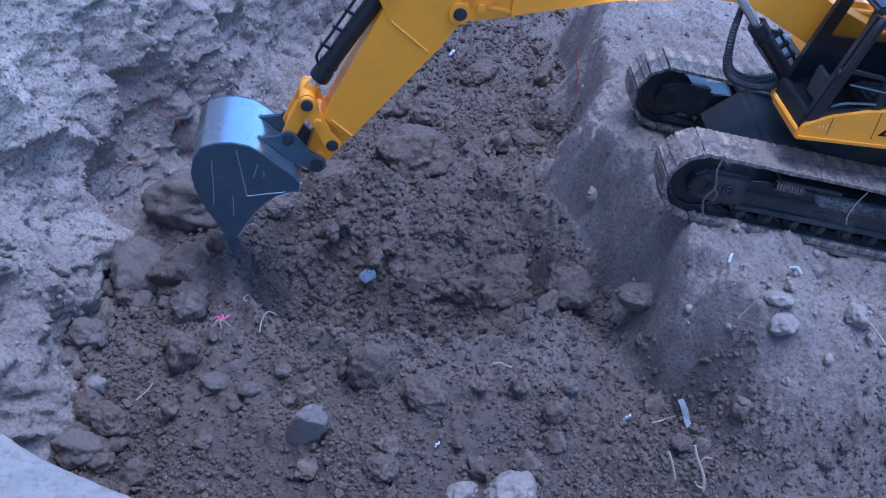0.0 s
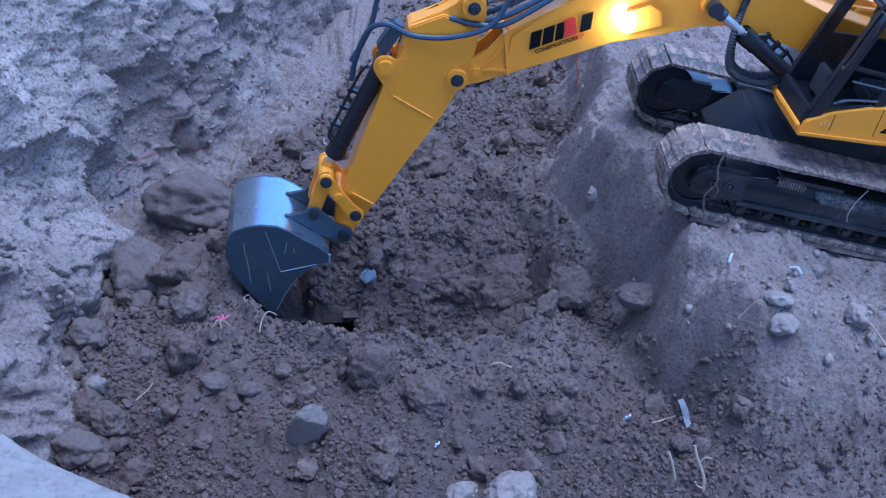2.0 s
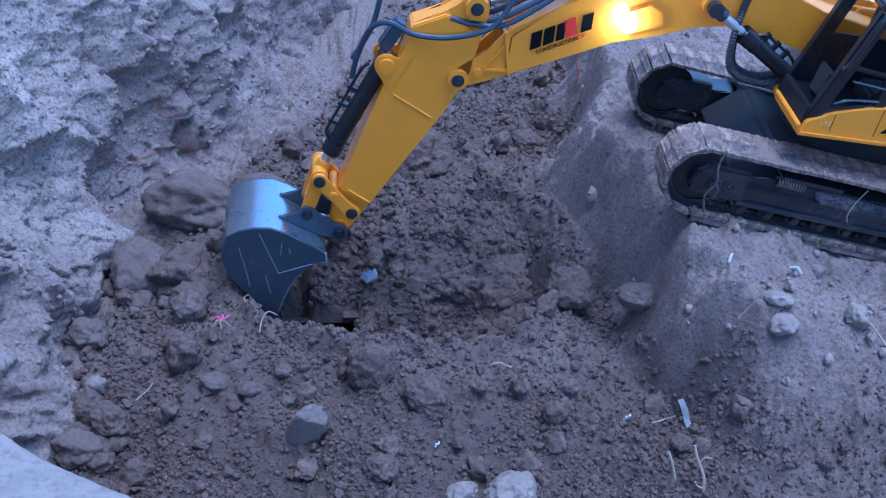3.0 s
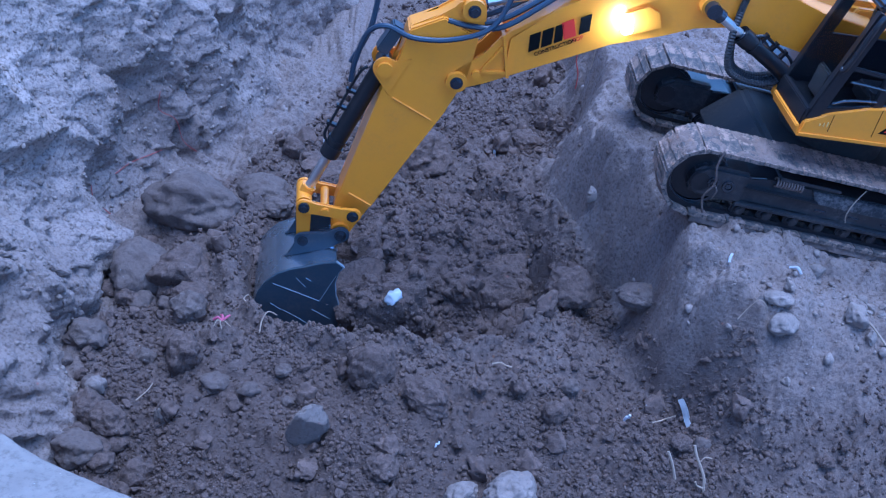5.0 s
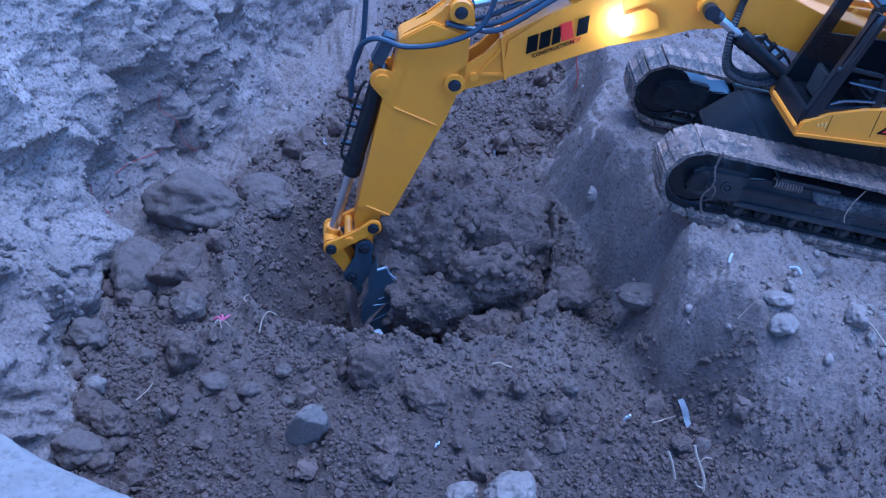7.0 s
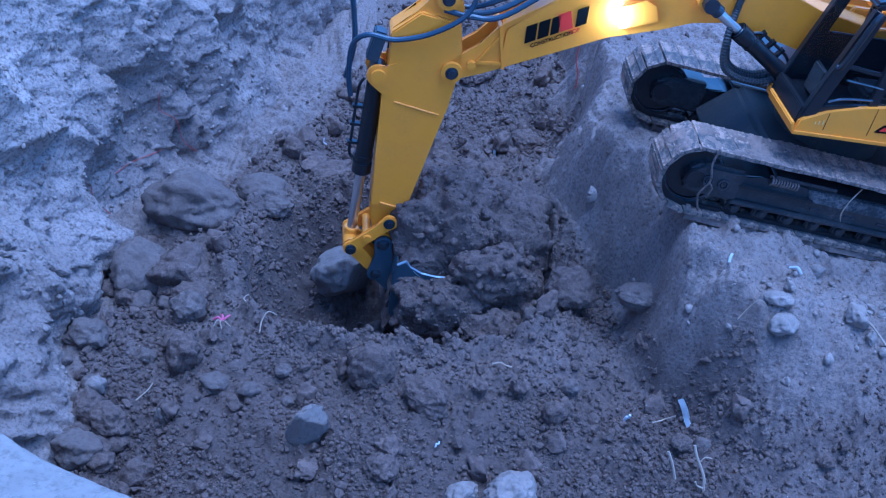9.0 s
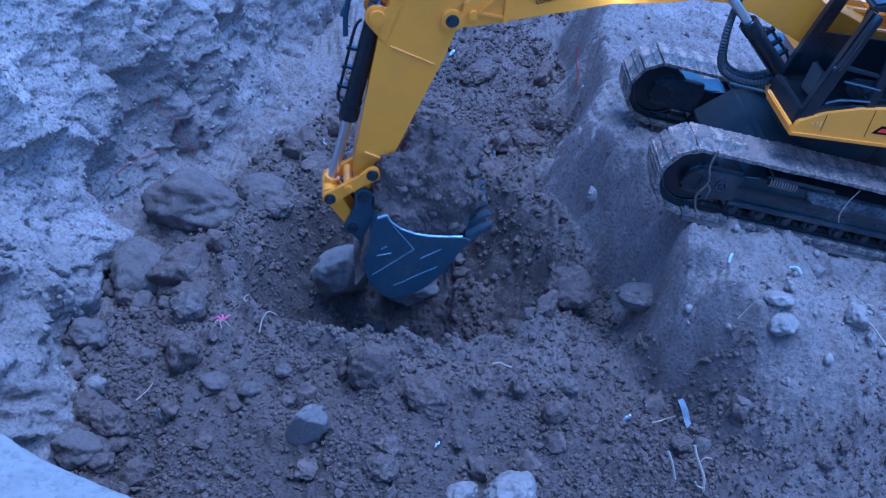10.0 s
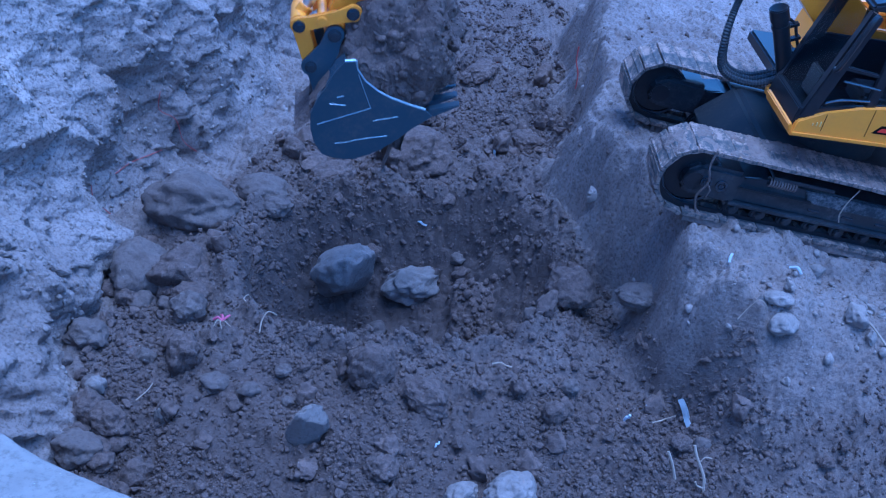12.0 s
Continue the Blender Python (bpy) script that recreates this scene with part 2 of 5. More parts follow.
def ground_height(x, y):
    """The bed of the pit with the dug crater, and the ledge; returns the height and the share of dry dust less painted
    shade.
    """
    wx, wy = x + 0.014 * fbm(x, y, 0.09, 3, 4), y + 0.009 * fbm(x, y, 0.08, 4, 4)
    z = curve(y, [0.2, 0.55, 0.62, 0.735, 0.80, 0.93, 1.05, 1.4, 40], [-0.165, -0.140, -0.124, -0.098, -0.097, -0.086, -0.095, -0.08, 0.0])
    z = z - 0.02 * step(0.06, 0.15, wx) * step(0.86, 0.80, wy) * step(0.62, 0.72, wy) - 0.012 * step(-0.19, -0.26, wx) * step(0.9, 0.8, wy)
    # the crater: a steep near side, a sloping far side and a ragged crest
    ux, uy = x + 0.007 * fbm(x, y, 0.05, 23, 4), y + 0.006 * fbm(x, y, 0.035, 24, 4)
    r = (np.abs((ux + 0.038) / 0.146) ** 2.6 + np.abs((uy - 0.838) / np.where(uy < 0.838, 0.109, 0.098)) ** 2.6) ** (1 / 2.6)
    near_side = step(0.86, 0.78, uy)
    z = z - 0.056 * (near_side * step(1.0, 0.87, r) + (1 - near_side) * step(1.0, 0.55, r)) - 0.038 * step(1.0, 0.15, np.hypot((ux + 0.045) / 0.13, (uy - 0.835) / 0.085)) - 0.028 * np.exp(-((ux + 0.04) / 0.10) ** 2 - ((uy - 0.780) / 0.030) ** 2)
    z = z + (0.007 + 0.014 * lumps(x, y, 0.026, 77) + 0.004 * fbm(x, y, 0.02, 78, 3)) * np.exp(-((r - 1.06) / 0.075) ** 2)
    e = wx - ledge_edge(y)
    top = -0.285 * np.clip(x - 0.195, -0.02, 0.45) - 0.004 + 0.03 * (y - 0.85)
    top = top * step(0.55, 0.73, y) + z * (1 - step(0.55, 0.73, y)) + 0.014 * step(0.6, 0.68, y) * step(0.74, 0.68, y) - 0.020 * np.exp(-((x - 0.240) / 0.030) ** 2 - ((y - 0.640) / 0.035) ** 2)
    # earth pressed up round the near track
    top = top + 0.007 * step(0.735, 0.755, y - 0.06 * (x - 0.25)) * step(0.84, 0.81, y - 0.06 * (x - 0.25)) * step(0.17, 0.21, x)
    on = step(-0.055, 0.010, e + 0.012 * fbm(x, y, 0.06, 18, 2))
    z = z + (top - z) * on
    far = step(1.7, 2.6, np.hypot(x, y - 0.6))
    z = z + 0.45 * far
    trodden = step(-0.055, -0.020, e + 0.020 * fbm(x, y, 0.05, 8, 4))
    dust_shading = trodden * (0.02 + 0.09 * step(0.60, 0.645, wy) + 0.18 * step(0.655, 0.72, wy)) * (1 + 0.35 * fbm(x, y, 0.04, 88, 4)) + far + 0.16 * step(1.0, 1.3, wy) * (1 - 0.75 * np.exp(-((x - 0.04) / 0.10) ** 2)) * (1 + 0.6 * fbm(x, y, 0.05, 89, 4)) + 0.22 * step(wall_foot(y) + 0.05, wall_foot(y), wx)
    # shade painted inside the crater; the near slope is darker too
    dust_shading = np.clip(dust_shading, 0, 1) - 0.30 * step(1.0, 0.85, r) * step(0.1, 0.0, e) - 0.20 * step(0.72, 0.62, wy) * step(0.25, 0.15, wx)
    rough = 1 - 0.70 * step(-0.008, 0.03, e) * step(0.60, 0.65, wy)
    near = step(3, 1.5, np.abs(x) + np.abs(y - 0.8))
    z = z + near * (0.008 * fbm(x, y, 0.07, 1, 3) + crumble(x, y, rough) + (1 - rough) * (0.006 * plates(x + 0.01 * fbm(x, y, 0.03, 13, 3), y, 0.035, 151) + 0.0016 * fbm(x, y, 0.012, 14, 4, 0.6)))
    # solid earth behind the cut face
    z = np.maximum(z, np.minimum(0.56, (wall_foot(y) - 0.14 - x) / 0.4 - 0.135) * np.where(x < wall_foot(y) - 0.14, 1, 0) - 9 * np.where(x < wall_foot(y) - 0.14, 0, 1))
    return z - 0.012, dust_shading


def axis(lo, hi, fine, end_lo, end_hi):
    mid = np.arange(lo, hi, fine)
    out, d, v = [], fine, hi
    while v < end_hi:
        out.append(v)
        d *= 1.18
        v += d
    left, d, v = [], fine * 1.18, lo - fine * 1.18
    while v > end_lo:
        left.append(v)
        d *= 1.18
        v -= d
    return np.concatenate([left[::-1], mid, out])


def sheet(name, P, mat, dust_shading=None, smooth=True):
    """A mesh from a grid of points (rows, columns, 3)."""
    h, w = P.shape[:2]
    k = np.arange(h * w).reshape(h, w)
    quads = np.stack([k[:-1, :-1], k[:-1, 1:], k[1:, 1:], k[1:, :-1]], -1).reshape(-1, 4)
    me = bpy.data.meshes.new(name)
    me.vertices.add(h * w)
    me.vertices.foreach_set("co", P.reshape(-1).astype(np.float32))
    me.loops.add(quads.size)
    me.loops.foreach_set("vertex_index", quads.reshape(-1).astype(np.int32))
    me.polygons.add(len(quads))
    me.polygons.foreach_set("loop_start", np.arange(0, quads.size, 4, dtype=np.int32))
    me.update(calc_edges=True)
    me.validate()
    if dust_shading is not None:
        at = me.attributes.new("dust_shading", "FLOAT", "POINT")
        at.data.foreach_set("value", dust_shading.reshape(-1).astype(np.float32))
    me.materials.append(mat)
    if smooth:
        me.shade_smooth()
    return new(name, me)


GX, GY = axis(-0.34, 0.45, 0.0015, -40, 40), axis(0.52, 1.20, 0.0015, -40, 40)
gx, gy = np.meshgrid(GX, GY)
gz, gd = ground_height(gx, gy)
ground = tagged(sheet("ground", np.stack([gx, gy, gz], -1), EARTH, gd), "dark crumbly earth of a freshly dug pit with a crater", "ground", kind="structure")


def wall_point(s, h):
    """The cut face of the pit: s runs along its foot (y), h up the face."""
    foot = wall_foot(s)
    # broad planes that lean down along the face, broken edges, then crumbs
    u, v = s + 0.45 * h + 0.025 * fbm(s, h, 0.08, 47, 4), 0.55 * h - 0.15 * s + 0.02 * fbm(s, h, 0.08, 48, 4)
    big = 0.046 * fbm(u, v, 0.17, 51, 3) - 0.018 * np.abs(fbm(u, v, 0.10, 55, 3)) + 0.012
    calm = 0.30 + 0.70 * step(-0.25, 0.45, fbm(s, h, 0.13, 81, 3)) * step(1.25, 0.95, s)
    cut = 0.012 * plates(u, v, 0.070, 111) + 0.009 * plates(u, v, 0.028, 121) + 0.012 * lumps(u, v * 1.4, 0.060, 61) + 0.006 * lumps(s, h, 0.028, 64)
    grit = 0.0026 * lumps(s, h, 0.012, 67) + 0.0026 * plates(s, h, 0.011, 131) + 0.0022 * lumps(s, h, 0.0062, 71) + 0.0024 * fbm(s, h, 0.022, 75, 5, 0.55)
    buttress = 0.03 * np.exp(-((s - 0.665) / 0.045) ** 2) * step(0.45, 0.05, h)
    return foot - 0.40 * h + big * step(0, 0.05, h) + cut * calm + grit * (0.45 + 0.55 * calm) + buttress, s + 0 * h, h - 0.135


WS, WH = np.concatenate([np.linspace(-2, 0.54, 40), np.arange(0.5425, 1.36, 0.0019), np.linspace(1.37, 6, 90)]), np.concatenate([np.arange(-0.02, 0.46, 0.0019), np.linspace(0.465, 0.72, 30)])
ws, wh = np.meshgrid(WS, WH)
px, py, pz = wall_point(ws, wh)
# patchy dust, plus painted light: paler up the face where the sun falls short
cut_dust_light = np.clip(0.44 + 0.20 * fbm(ws, wh, 0.11, 91, 6, 0.6) + 0.50 * step(0.10, 0.34, wh), 0.10, 0.95)
pit_wall = tagged(sheet("wall_pit", np.stack([px, py, pz], -1), EARTH, cut_dust_light), "steep cut wall of dry grey-brown earth with lumps", "earth wall", kind="structure")


def bank():
    """The smooth pale lip of earth close to the viewer."""
    s, k = np.meshgrid(np.linspace(-0.12, 0.22, 170), np.linspace(0, 1, 60))
    u = np.interp(k, [0, 0.3, 0.45, 0.6, 1], [-0.014, -0.006, 0.0, 0.016, 0.25])
    z = np.interp(k, [0, 0.3, 0.4, 0.45, 0.5, 0.6, 1], [-0.2, 0.02, 0.044, 0.049, 0.051, 0.053, 0.05])
    d, n = np.array([0.867, -0.498]), np.array([-0.498, -0.867])
    w = 0.004 * fbm(s, u, 0.08, 5, 4)
    P = np.stack([-0.249 + d[0] * s + n[0] * (u + w), 0.463 + d[1] * s + n[1] * (u + w), z + 0.002 * fbm(s, u, 0.03, 7, 5)], -1)
    return tagged(sheet("bank", P, BANK), "smooth pale lip of compacted dry earth", "earth bank", kind="structure")


bank()

# ---- toy excavator: x forward, y to its left, z up; its origin is under the front idler ----
BASE = (0.1921, 0.8483, 0.0)
PIVOT = (-0.137, 0.130)
BOOM, STICK, ROCKER, HLINK = 0.3408, 0.1735, 0.042, 0.0355
LINK = (0.151, 0.0018)
# seconds; boom, stick, rocker and bucket angles in degrees
ANGLES = [
    (0.0, -2.1, -57.6, 55.0, 38.5), (0.5, -5.2, -58.0, 55.5, 39.0), (1.0, -9.6, -61.7, 49.0, 33.0), (1.5, -12.4, -64.3, 43.5, 27.3),
    (2.0, -12.7, -66.8, 46.5, 31.0), (2.5, -13.1, -67.3, 47.6, 32.3), (3.0, -13.0, -65.4, 42.5, 26.3), (3.2, -13.0, -65.3, 39.0, 22.5),
    (4.0, -13.1, -65.7, 23.0, 3.0), (4.8, -13.2, -66.1, 8.8, -13.5), (5.0, -13.25, -66.2, 5.7, -17.0), (5.5, -13.3, -66.5, -2.6, -28.5),
    (6.0, -13.6, -66.8, -13.4, -43.6), (6.5, -14.3, -67.3, -24.1, -59.4), (7.0, -13.2, -74.1, -38.3, -78.3), (7.2, -12.95, -75.5, -40.5, -80.3), (8.0, -12.6, -79.0, -44.0, -84.5),
    (8.8, -12.5, -81.4, -46.5, -87.0), (9.0, -12.3, -81.5, -46.6, -87.2), (9.5, -9.5, -81.1, -46.7, -87.4), (10.0, -4.35, -75.8, -41.3, -82.0),
    (10.5, 0.8, -70.6, -37.0, -78.6), (11.0, 5.75, -65.4, -32.0, -73.8), (11.5, 10.8, -60.4, -27.2, -68.8), (12.0, 15.7, -55.3, -22.1, -63.5)]
# seconds; metres forward, metres up, degrees of nose lift
SHIFT = [(0.0, 0.0012, -0.006, -1.0), (0.5, 0.0012, -0.0055, -1.0), (1.0, 0.0012, -0.0045, -1.0), (1.5, 0.0, 0.0, 0.0), (2.0, 0.0012, -0.002, -0.3), (3.0, 0.0012, -0.0015, 0.0),
         (5.0, 0.0024, -0.002, 0.0), (5.5, 0.0032, -0.003, -0.4), (7.0, 0.0032, -0.003, -0.4), (9.0, 0.0065, 0.0, 0.3), (9.5, 0.0078, -0.0015, 0.0), (12.0, 0.0078, -0.0015, 0.0)]


def at_time(rows, t):
    """The rows' values at t, by a smooth monotone curve."""
    a = np.array(rows)
    i = int(np.clip(np.searchsorted(a[:, 0], t, "right") - 1, 0, len(a) - 2))
    h = a[1:, 0] - a[:-1, 0]
    d = (a[1:, 1:] - a[:-1, 1:]) / h[:, None]
    m = np.zeros_like(a[:, 1:])
    same = d[:-1] * d[1:] > 0
    m[1:-1] = np.where(same, 2 * d[:-1] * d[1:] / np.where(same, d[:-1] + d[1:], 1), 0)
    m[0], m[-1] = d[0], d[-1]
    u = (t - a[i, 0]) / h[i]
    return ((1 + 2 * u) * (1 - u) ** 2 * a[i, 1:] + u * (1 - u) ** 2 * h[i] * m[i] + u * u * (3 - 2 * u) * a[i + 1, 1:] + u * u * (u - 1) * h[i] * m[i + 1])


def turned(p, a, x, z):
    c, s = math.cos(radians(a)), math.sin(radians(a))
    return (p[0] + c * x - s * z, p[1] + s * x + c * z)


def flat(p, a):
    """A pose in the machine's middle plane: at (x, z), turned by a degrees from forward to up."""
    return pose(p[0], 0, p[1], 0, -a, 0)


def arm(t):
    """The poses of the arm's parts, in the machine's space."""
    boom, stick, rocker, bucket = at_time(ANGLES, t)
    tip = turned(PIVOT, boom, BOOM, 0)
    pin = turned(tip, stick, STICK, 0)
    low = turned(tip, stick, *LINK)
    knee = turned(low, rocker, ROCKER, 0)
    ear = turned(pin, bucket, 0.0325, 0)
    top = turned(tip, stick, 0.0212, 0.0535)
    heel, saddle = turned(tip, stick, -0.057, 0.0222), turned(PIVOT, boom, 0.165, 0.075)
    foot, eye = (-0.072, 0.098), turned(PIVOT, boom, 0.142, 0.051)

    def aim(p, q):
        return math.degrees(math.atan2(q[1] - p[1], q[0] - p[0]))
    return {"boom": flat(PIVOT, boom), "stick": flat(tip, stick), "rocker": flat(low, rocker), "link": flat(knee, aim(knee, ear)), "bucket": flat(pin, bucket),
            "bucket_barrel": flat(top, aim(top, knee)), "bucket_rod": flat(knee, aim(knee, top)),
            "stick_barrel": flat(saddle, aim(saddle, heel)), "stick_rod": flat(heel, aim(heel, saddle)),
            "boom_barrel": flat(foot, aim(foot, eye)), "boom_rod": flat(eye, aim(eye, foot))}


def body_pose(t):
    f, u, lift = at_time(SHIFT, t)
    return pose(BASE[0] - f, BASE[1], BASE[2] + u, -1, -11 - lift, 185)


excavator = tagged(new("excavator"), "yellow toy excavator with black tracks standing on a ledge", "toy excavator")


def pin(parent, c, r, y, name="pin", mat=None):
    """A hexagon-headed pin through a joint, at height y on both sides."""
    bm = bmesh.new()
    for s in (1, -1):
        rod(bm, (c[0], s * (y - 0.003), c[1]), (c[0], s * (y + 0.0012), c[1]), r, 20, bevel=0.0004)
        rod(bm, (c[0], s * (y + 0.001), c[1]), (c[0], s * (y + 0.0032), c[1]), r * 0.72, 6)
    rod(bm, (c[0], -y, c[1]), (c[0], y, c[1]), r * 0.5, 12)
    return part(name, bm, mat or BOLT, parent, "dark steel hexagon-headed pin")


def build_boom():
    low = [(0.0, -0.018), (0.05, -0.004), (0.081, 0.011), (0.105, 0.024), (0.129, 0.031), (0.152, 0.031), (0.178, 0.0265), (0.218, 0.0225), (0.258, 0.012), (0.300, 0.0005), (0.318, -0.004)]
    tip = disc_points((0.3408, 0.0), 0.0085, -100, 75, 9)
    up = [(0.318, 0.021), (0.302, 0.037), (0.259, 0.056), (0.215, 0.072), (0.175, 0.080), (0.14, 0.079), (0.10, 0.066), (0.05, 0.036), (0.0, 0.016), (-0.014, 0.0)]
    bm = bmesh.new()
    prism(bm, low + tip + up, 0.009, 0.0125, 0.0006)
    prism(bm, low + tip + up, -0.0125, -0.009, 0.0006)
    box_low = low[:-1] + [(0.303, 0.004)]
    prism(bm, box_low + [(0.298, 0.034)] + up[2:-1], -0.0135, 0.0135, 0.0010)
    boom = part("boom", bm, YELLOW, excavator, "gooseneck boom in yellow paint")
    bm = bmesh.new()
    prism(bm, [(0.299, 0.0), (0.3015, 0.0), (0.3035, 0.037), (0.3008, 0.038)], -0.0152, 0.0152, 0.0004)
    prism(bm, [(0.3015, 0.003), (0.3215, 0.006), (0.3215, 0.0085), (0.3015, 0.006)], 0.0125, 0.0148, 0.0004)
    prism(bm, [(0.3195, 0.007), (0.322, 0.0075), (0.304, 0.028), (0.3025, 0.026)], 0.0125, 0.0148, 0.0004)
    part("stiffener", bm, YELLOW, boom)
    bm = bmesh.new()
    ring(bm, (0.3408, 0), 0.0085, 0.005, -0.0165, 0.0165)
    part("boss", bm, YELLOW, boom)
    bm = bmesh.new()
    ring(bm, (0.325, 0.005), 0.0036, 0.0001, 0.0125, 0.0160)
    part("boss", bm, YELLOW, boom)
    pin(boom, (0.3408, 0), 0.0052, 0.0165)
    bm = bmesh.new()
    ring(bm, (0.142, 0.051), 0.0085, 0.003, -0.0215, 0.0215)
    part("boom_cylinder_boss", bm, YELLOW, boom)
    bm = bmesh.new()
    box(bm, 0.207, 0.2085, -0.0142, 0.0142, 0.0255, 0.071)
    part("weld_seam", bm, YELLOW, boom)
    # work lamp on the side
    bm = bmesh.new()
    prism(bm, [(0.178, 0.034), (0.206, 0.029), (0.210, 0.05), (0.190, 0.055), (0.180, 0.048)], 0.0135, 0.0165, 0.002)
    housing = part("lamp_housing", bm, YELLOW, boom, "rounded lamp cover with a bright glow")
    bm = bmesh.new()
    rod(bm, (0.2045, 0.0215, 0.042), (0.2125, 0.0215, 0.041), 0.0065, 20, bevel=0.0015)
    part("lamp", bm, LAMP, housing, "lit white work lamp")
    # printed decal: the maker's name as plain bars, the two plain words in letters
    c, s = 0.0146, -0.20
    for x0, w, mat in ((0.2835, 0.0085, INK), (0.2735, 0.0085, INK), (0.2635, 0.0065, INK), (0.2555, 0.0095, RED), (0.2440, 0.0085, INK)):
        bm = bmesh.new()
        z0 = 0.0215 + (0.2835 - x0) * 0.30
        lean = 0.0015 if mat is INK else -0.002
        prism(bm, [(x0, z0), (x0 - w, z0 + 0.30 * w), (x0 - w - lean, z0 + 0.0142 + 0.30 * w), (x0 - lean, z0 + 0.0142)], c - 0.0008, c, 0)
        part("decal_bar", bm, mat, boom, smooth=False)
    for word, x0, z0, mat in (("CONSTRUCTION", 0.2785, 0.0178, INK), ("TOP", 0.2485, 0.0272, RED)):
        cu = bpy.data.curves.new("lettering", "FONT")
        cu.body, cu.size, cu.extrude = word, 0.0044 if mat is INK else 0.0046, 0.0001
        cu.space_character, cu.offset = 1.0, 0.00010
        cu.materials.append(mat)
        ob = new("lettering", cu)
        ob.parent = boom
        ob.matrix_basis = Matrix(((-0.9565, 0.2917, 0, x0), (0, 0, 1, c), (0.2917, 0.9565, 0, z0), (0, 0, 0, 1)))
        tagged(ob, "printed word")
    # hoses along the top of the boom
    for k, y in enumerate((-0.006, 0.004, 0.011)):
        bm = bmesh.new()
        tube(bm, [(0.14, y, 0.086), (0.20, y, 0.086), (0.25, y + 0.003, 0.072), (0.30, y + 0.004, 0.052 - 0.003 * k), (0.325, y, 0.045), (0.345, y, 0.052)], 0.0022, 8, 0.08, 14)
        part("hose", bm, HOSE, boom, "ribbed black hose")
    return boom


def build_stick():
    out = disc_points((0.1735, 0), 0.0085, -100, 60, 8) + [(0.150, 0.0195), (0.125, 0.0255), (0.085, 0.0345), (0.056, 0.0410), (0.037, 0.0455), (0.027, 0.0480),
           (0.006, 0.0490), (-0.018, 0.0555), (-0.038, 0.040), (-0.050, 0.034)] + disc_points((-0.0567, 0.0226), 0.0105, 80, 235, 8) + [(-0.050, 0.006), (-0.030, 0.006), (-0.010, -0.006), (0.03, -0.0085), (0.12, -0.0088)]
    bm = bmesh.new()
    prism(bm, out, -0.0085, 0.0085, 0.0014)
    core = [(0.140, -0.0085), (0.140, 0.022), (0.085, 0.0348), (0.037, 0.0457), (0.006, 0.0492), (-0.017, 0.0557), (-0.040, 0.0385), (-0.040, 0.006), (-0.010, -0.0062), (0.03, -0.0087)]
    prism(bm, core, -0.0125, 0.0125, 0.0012)
    stick = part("stick", bm, YELLOW, excavator, "tapered digging arm in yellow paint")
    for x, z0, z1 in ((0.0405, -0.0035, 0.0345), (0.1365, -0.0070, 0.0150)):
        for y in (0.0127, -0.0127):
            bm = bmesh.new()
            rod(bm, (x, y, z0), (x - 0.001, y, z1), 0.0009, 8)
            part("weld_seam", bm, YELLOW, stick)
    bm = bmesh.new()
    for s in (1, -1):
        prism(bm, disc_points((0.0212, 0.0535), 0.0095, 20, 200, 10) + [(0.002, 0.040), (0.04, 0.038)], s * 0.0115 - 0.0015, s * 0.0115 + 0.0015, 0.0005)
    ring(bm, (0.0212, 0.0535), 0.0062, 0.0001, -0.0160, 0.0160)
    part("cylinder_bracket", bm, YELLOW, stick)
    bm = bmesh.new()
    ring(bm, (0.1735, 0), 0.0078, 0.004, -0.0125, 0.0125)
    part("boss", bm, YELLOW, stick)
    bm = bmesh.new()
    ring(bm, (-0.0567, 0.0226), 0.009, 0.004, -0.0135, 0.0135)
    part("boss", bm, YELLOW, stick)
    pin(stick, (0.151, 0.0018), 0.0050, 0.0185)
    pin(stick, (-0.0567, 0.0226), 0.0050, 0.0140)
    # hydraulic block and hoses beside the bucket cylinder
    bm = bmesh.new()
    box(bm, -0.012, 0.014, -0.006, 0.006, 0.056, 0.066, 0.001)
    part("valve_block", bm, PLATE, stick, "dark blue-grey valve block")
    for pts in ([(-0.090, 0.012, 0.006), (-0.055, 0.017, 0.0045), (-0.030, 0.017, 0.024), (-0.014, 0.015, 0.050), (-0.010, 0.012, 0.072), (0.004, 0.008, 0.080), (0.030, 0.006, 0.075), (0.048, 0.005, 0.068)],
                [(-0.085, 0.0, 0.110), (-0.05, 0.0, 0.098), (-0.02, 0.0, 0.086), (0.005, 0.002, 0.078), (0.035, 0.002, 0.076)]):
        bm = bmesh.new()
        tube(bm, pts, 0.0021, 8, 0.1, 16)
        part("hose", bm, HOSE, stick, "ribbed blue-black hose")
    return stick


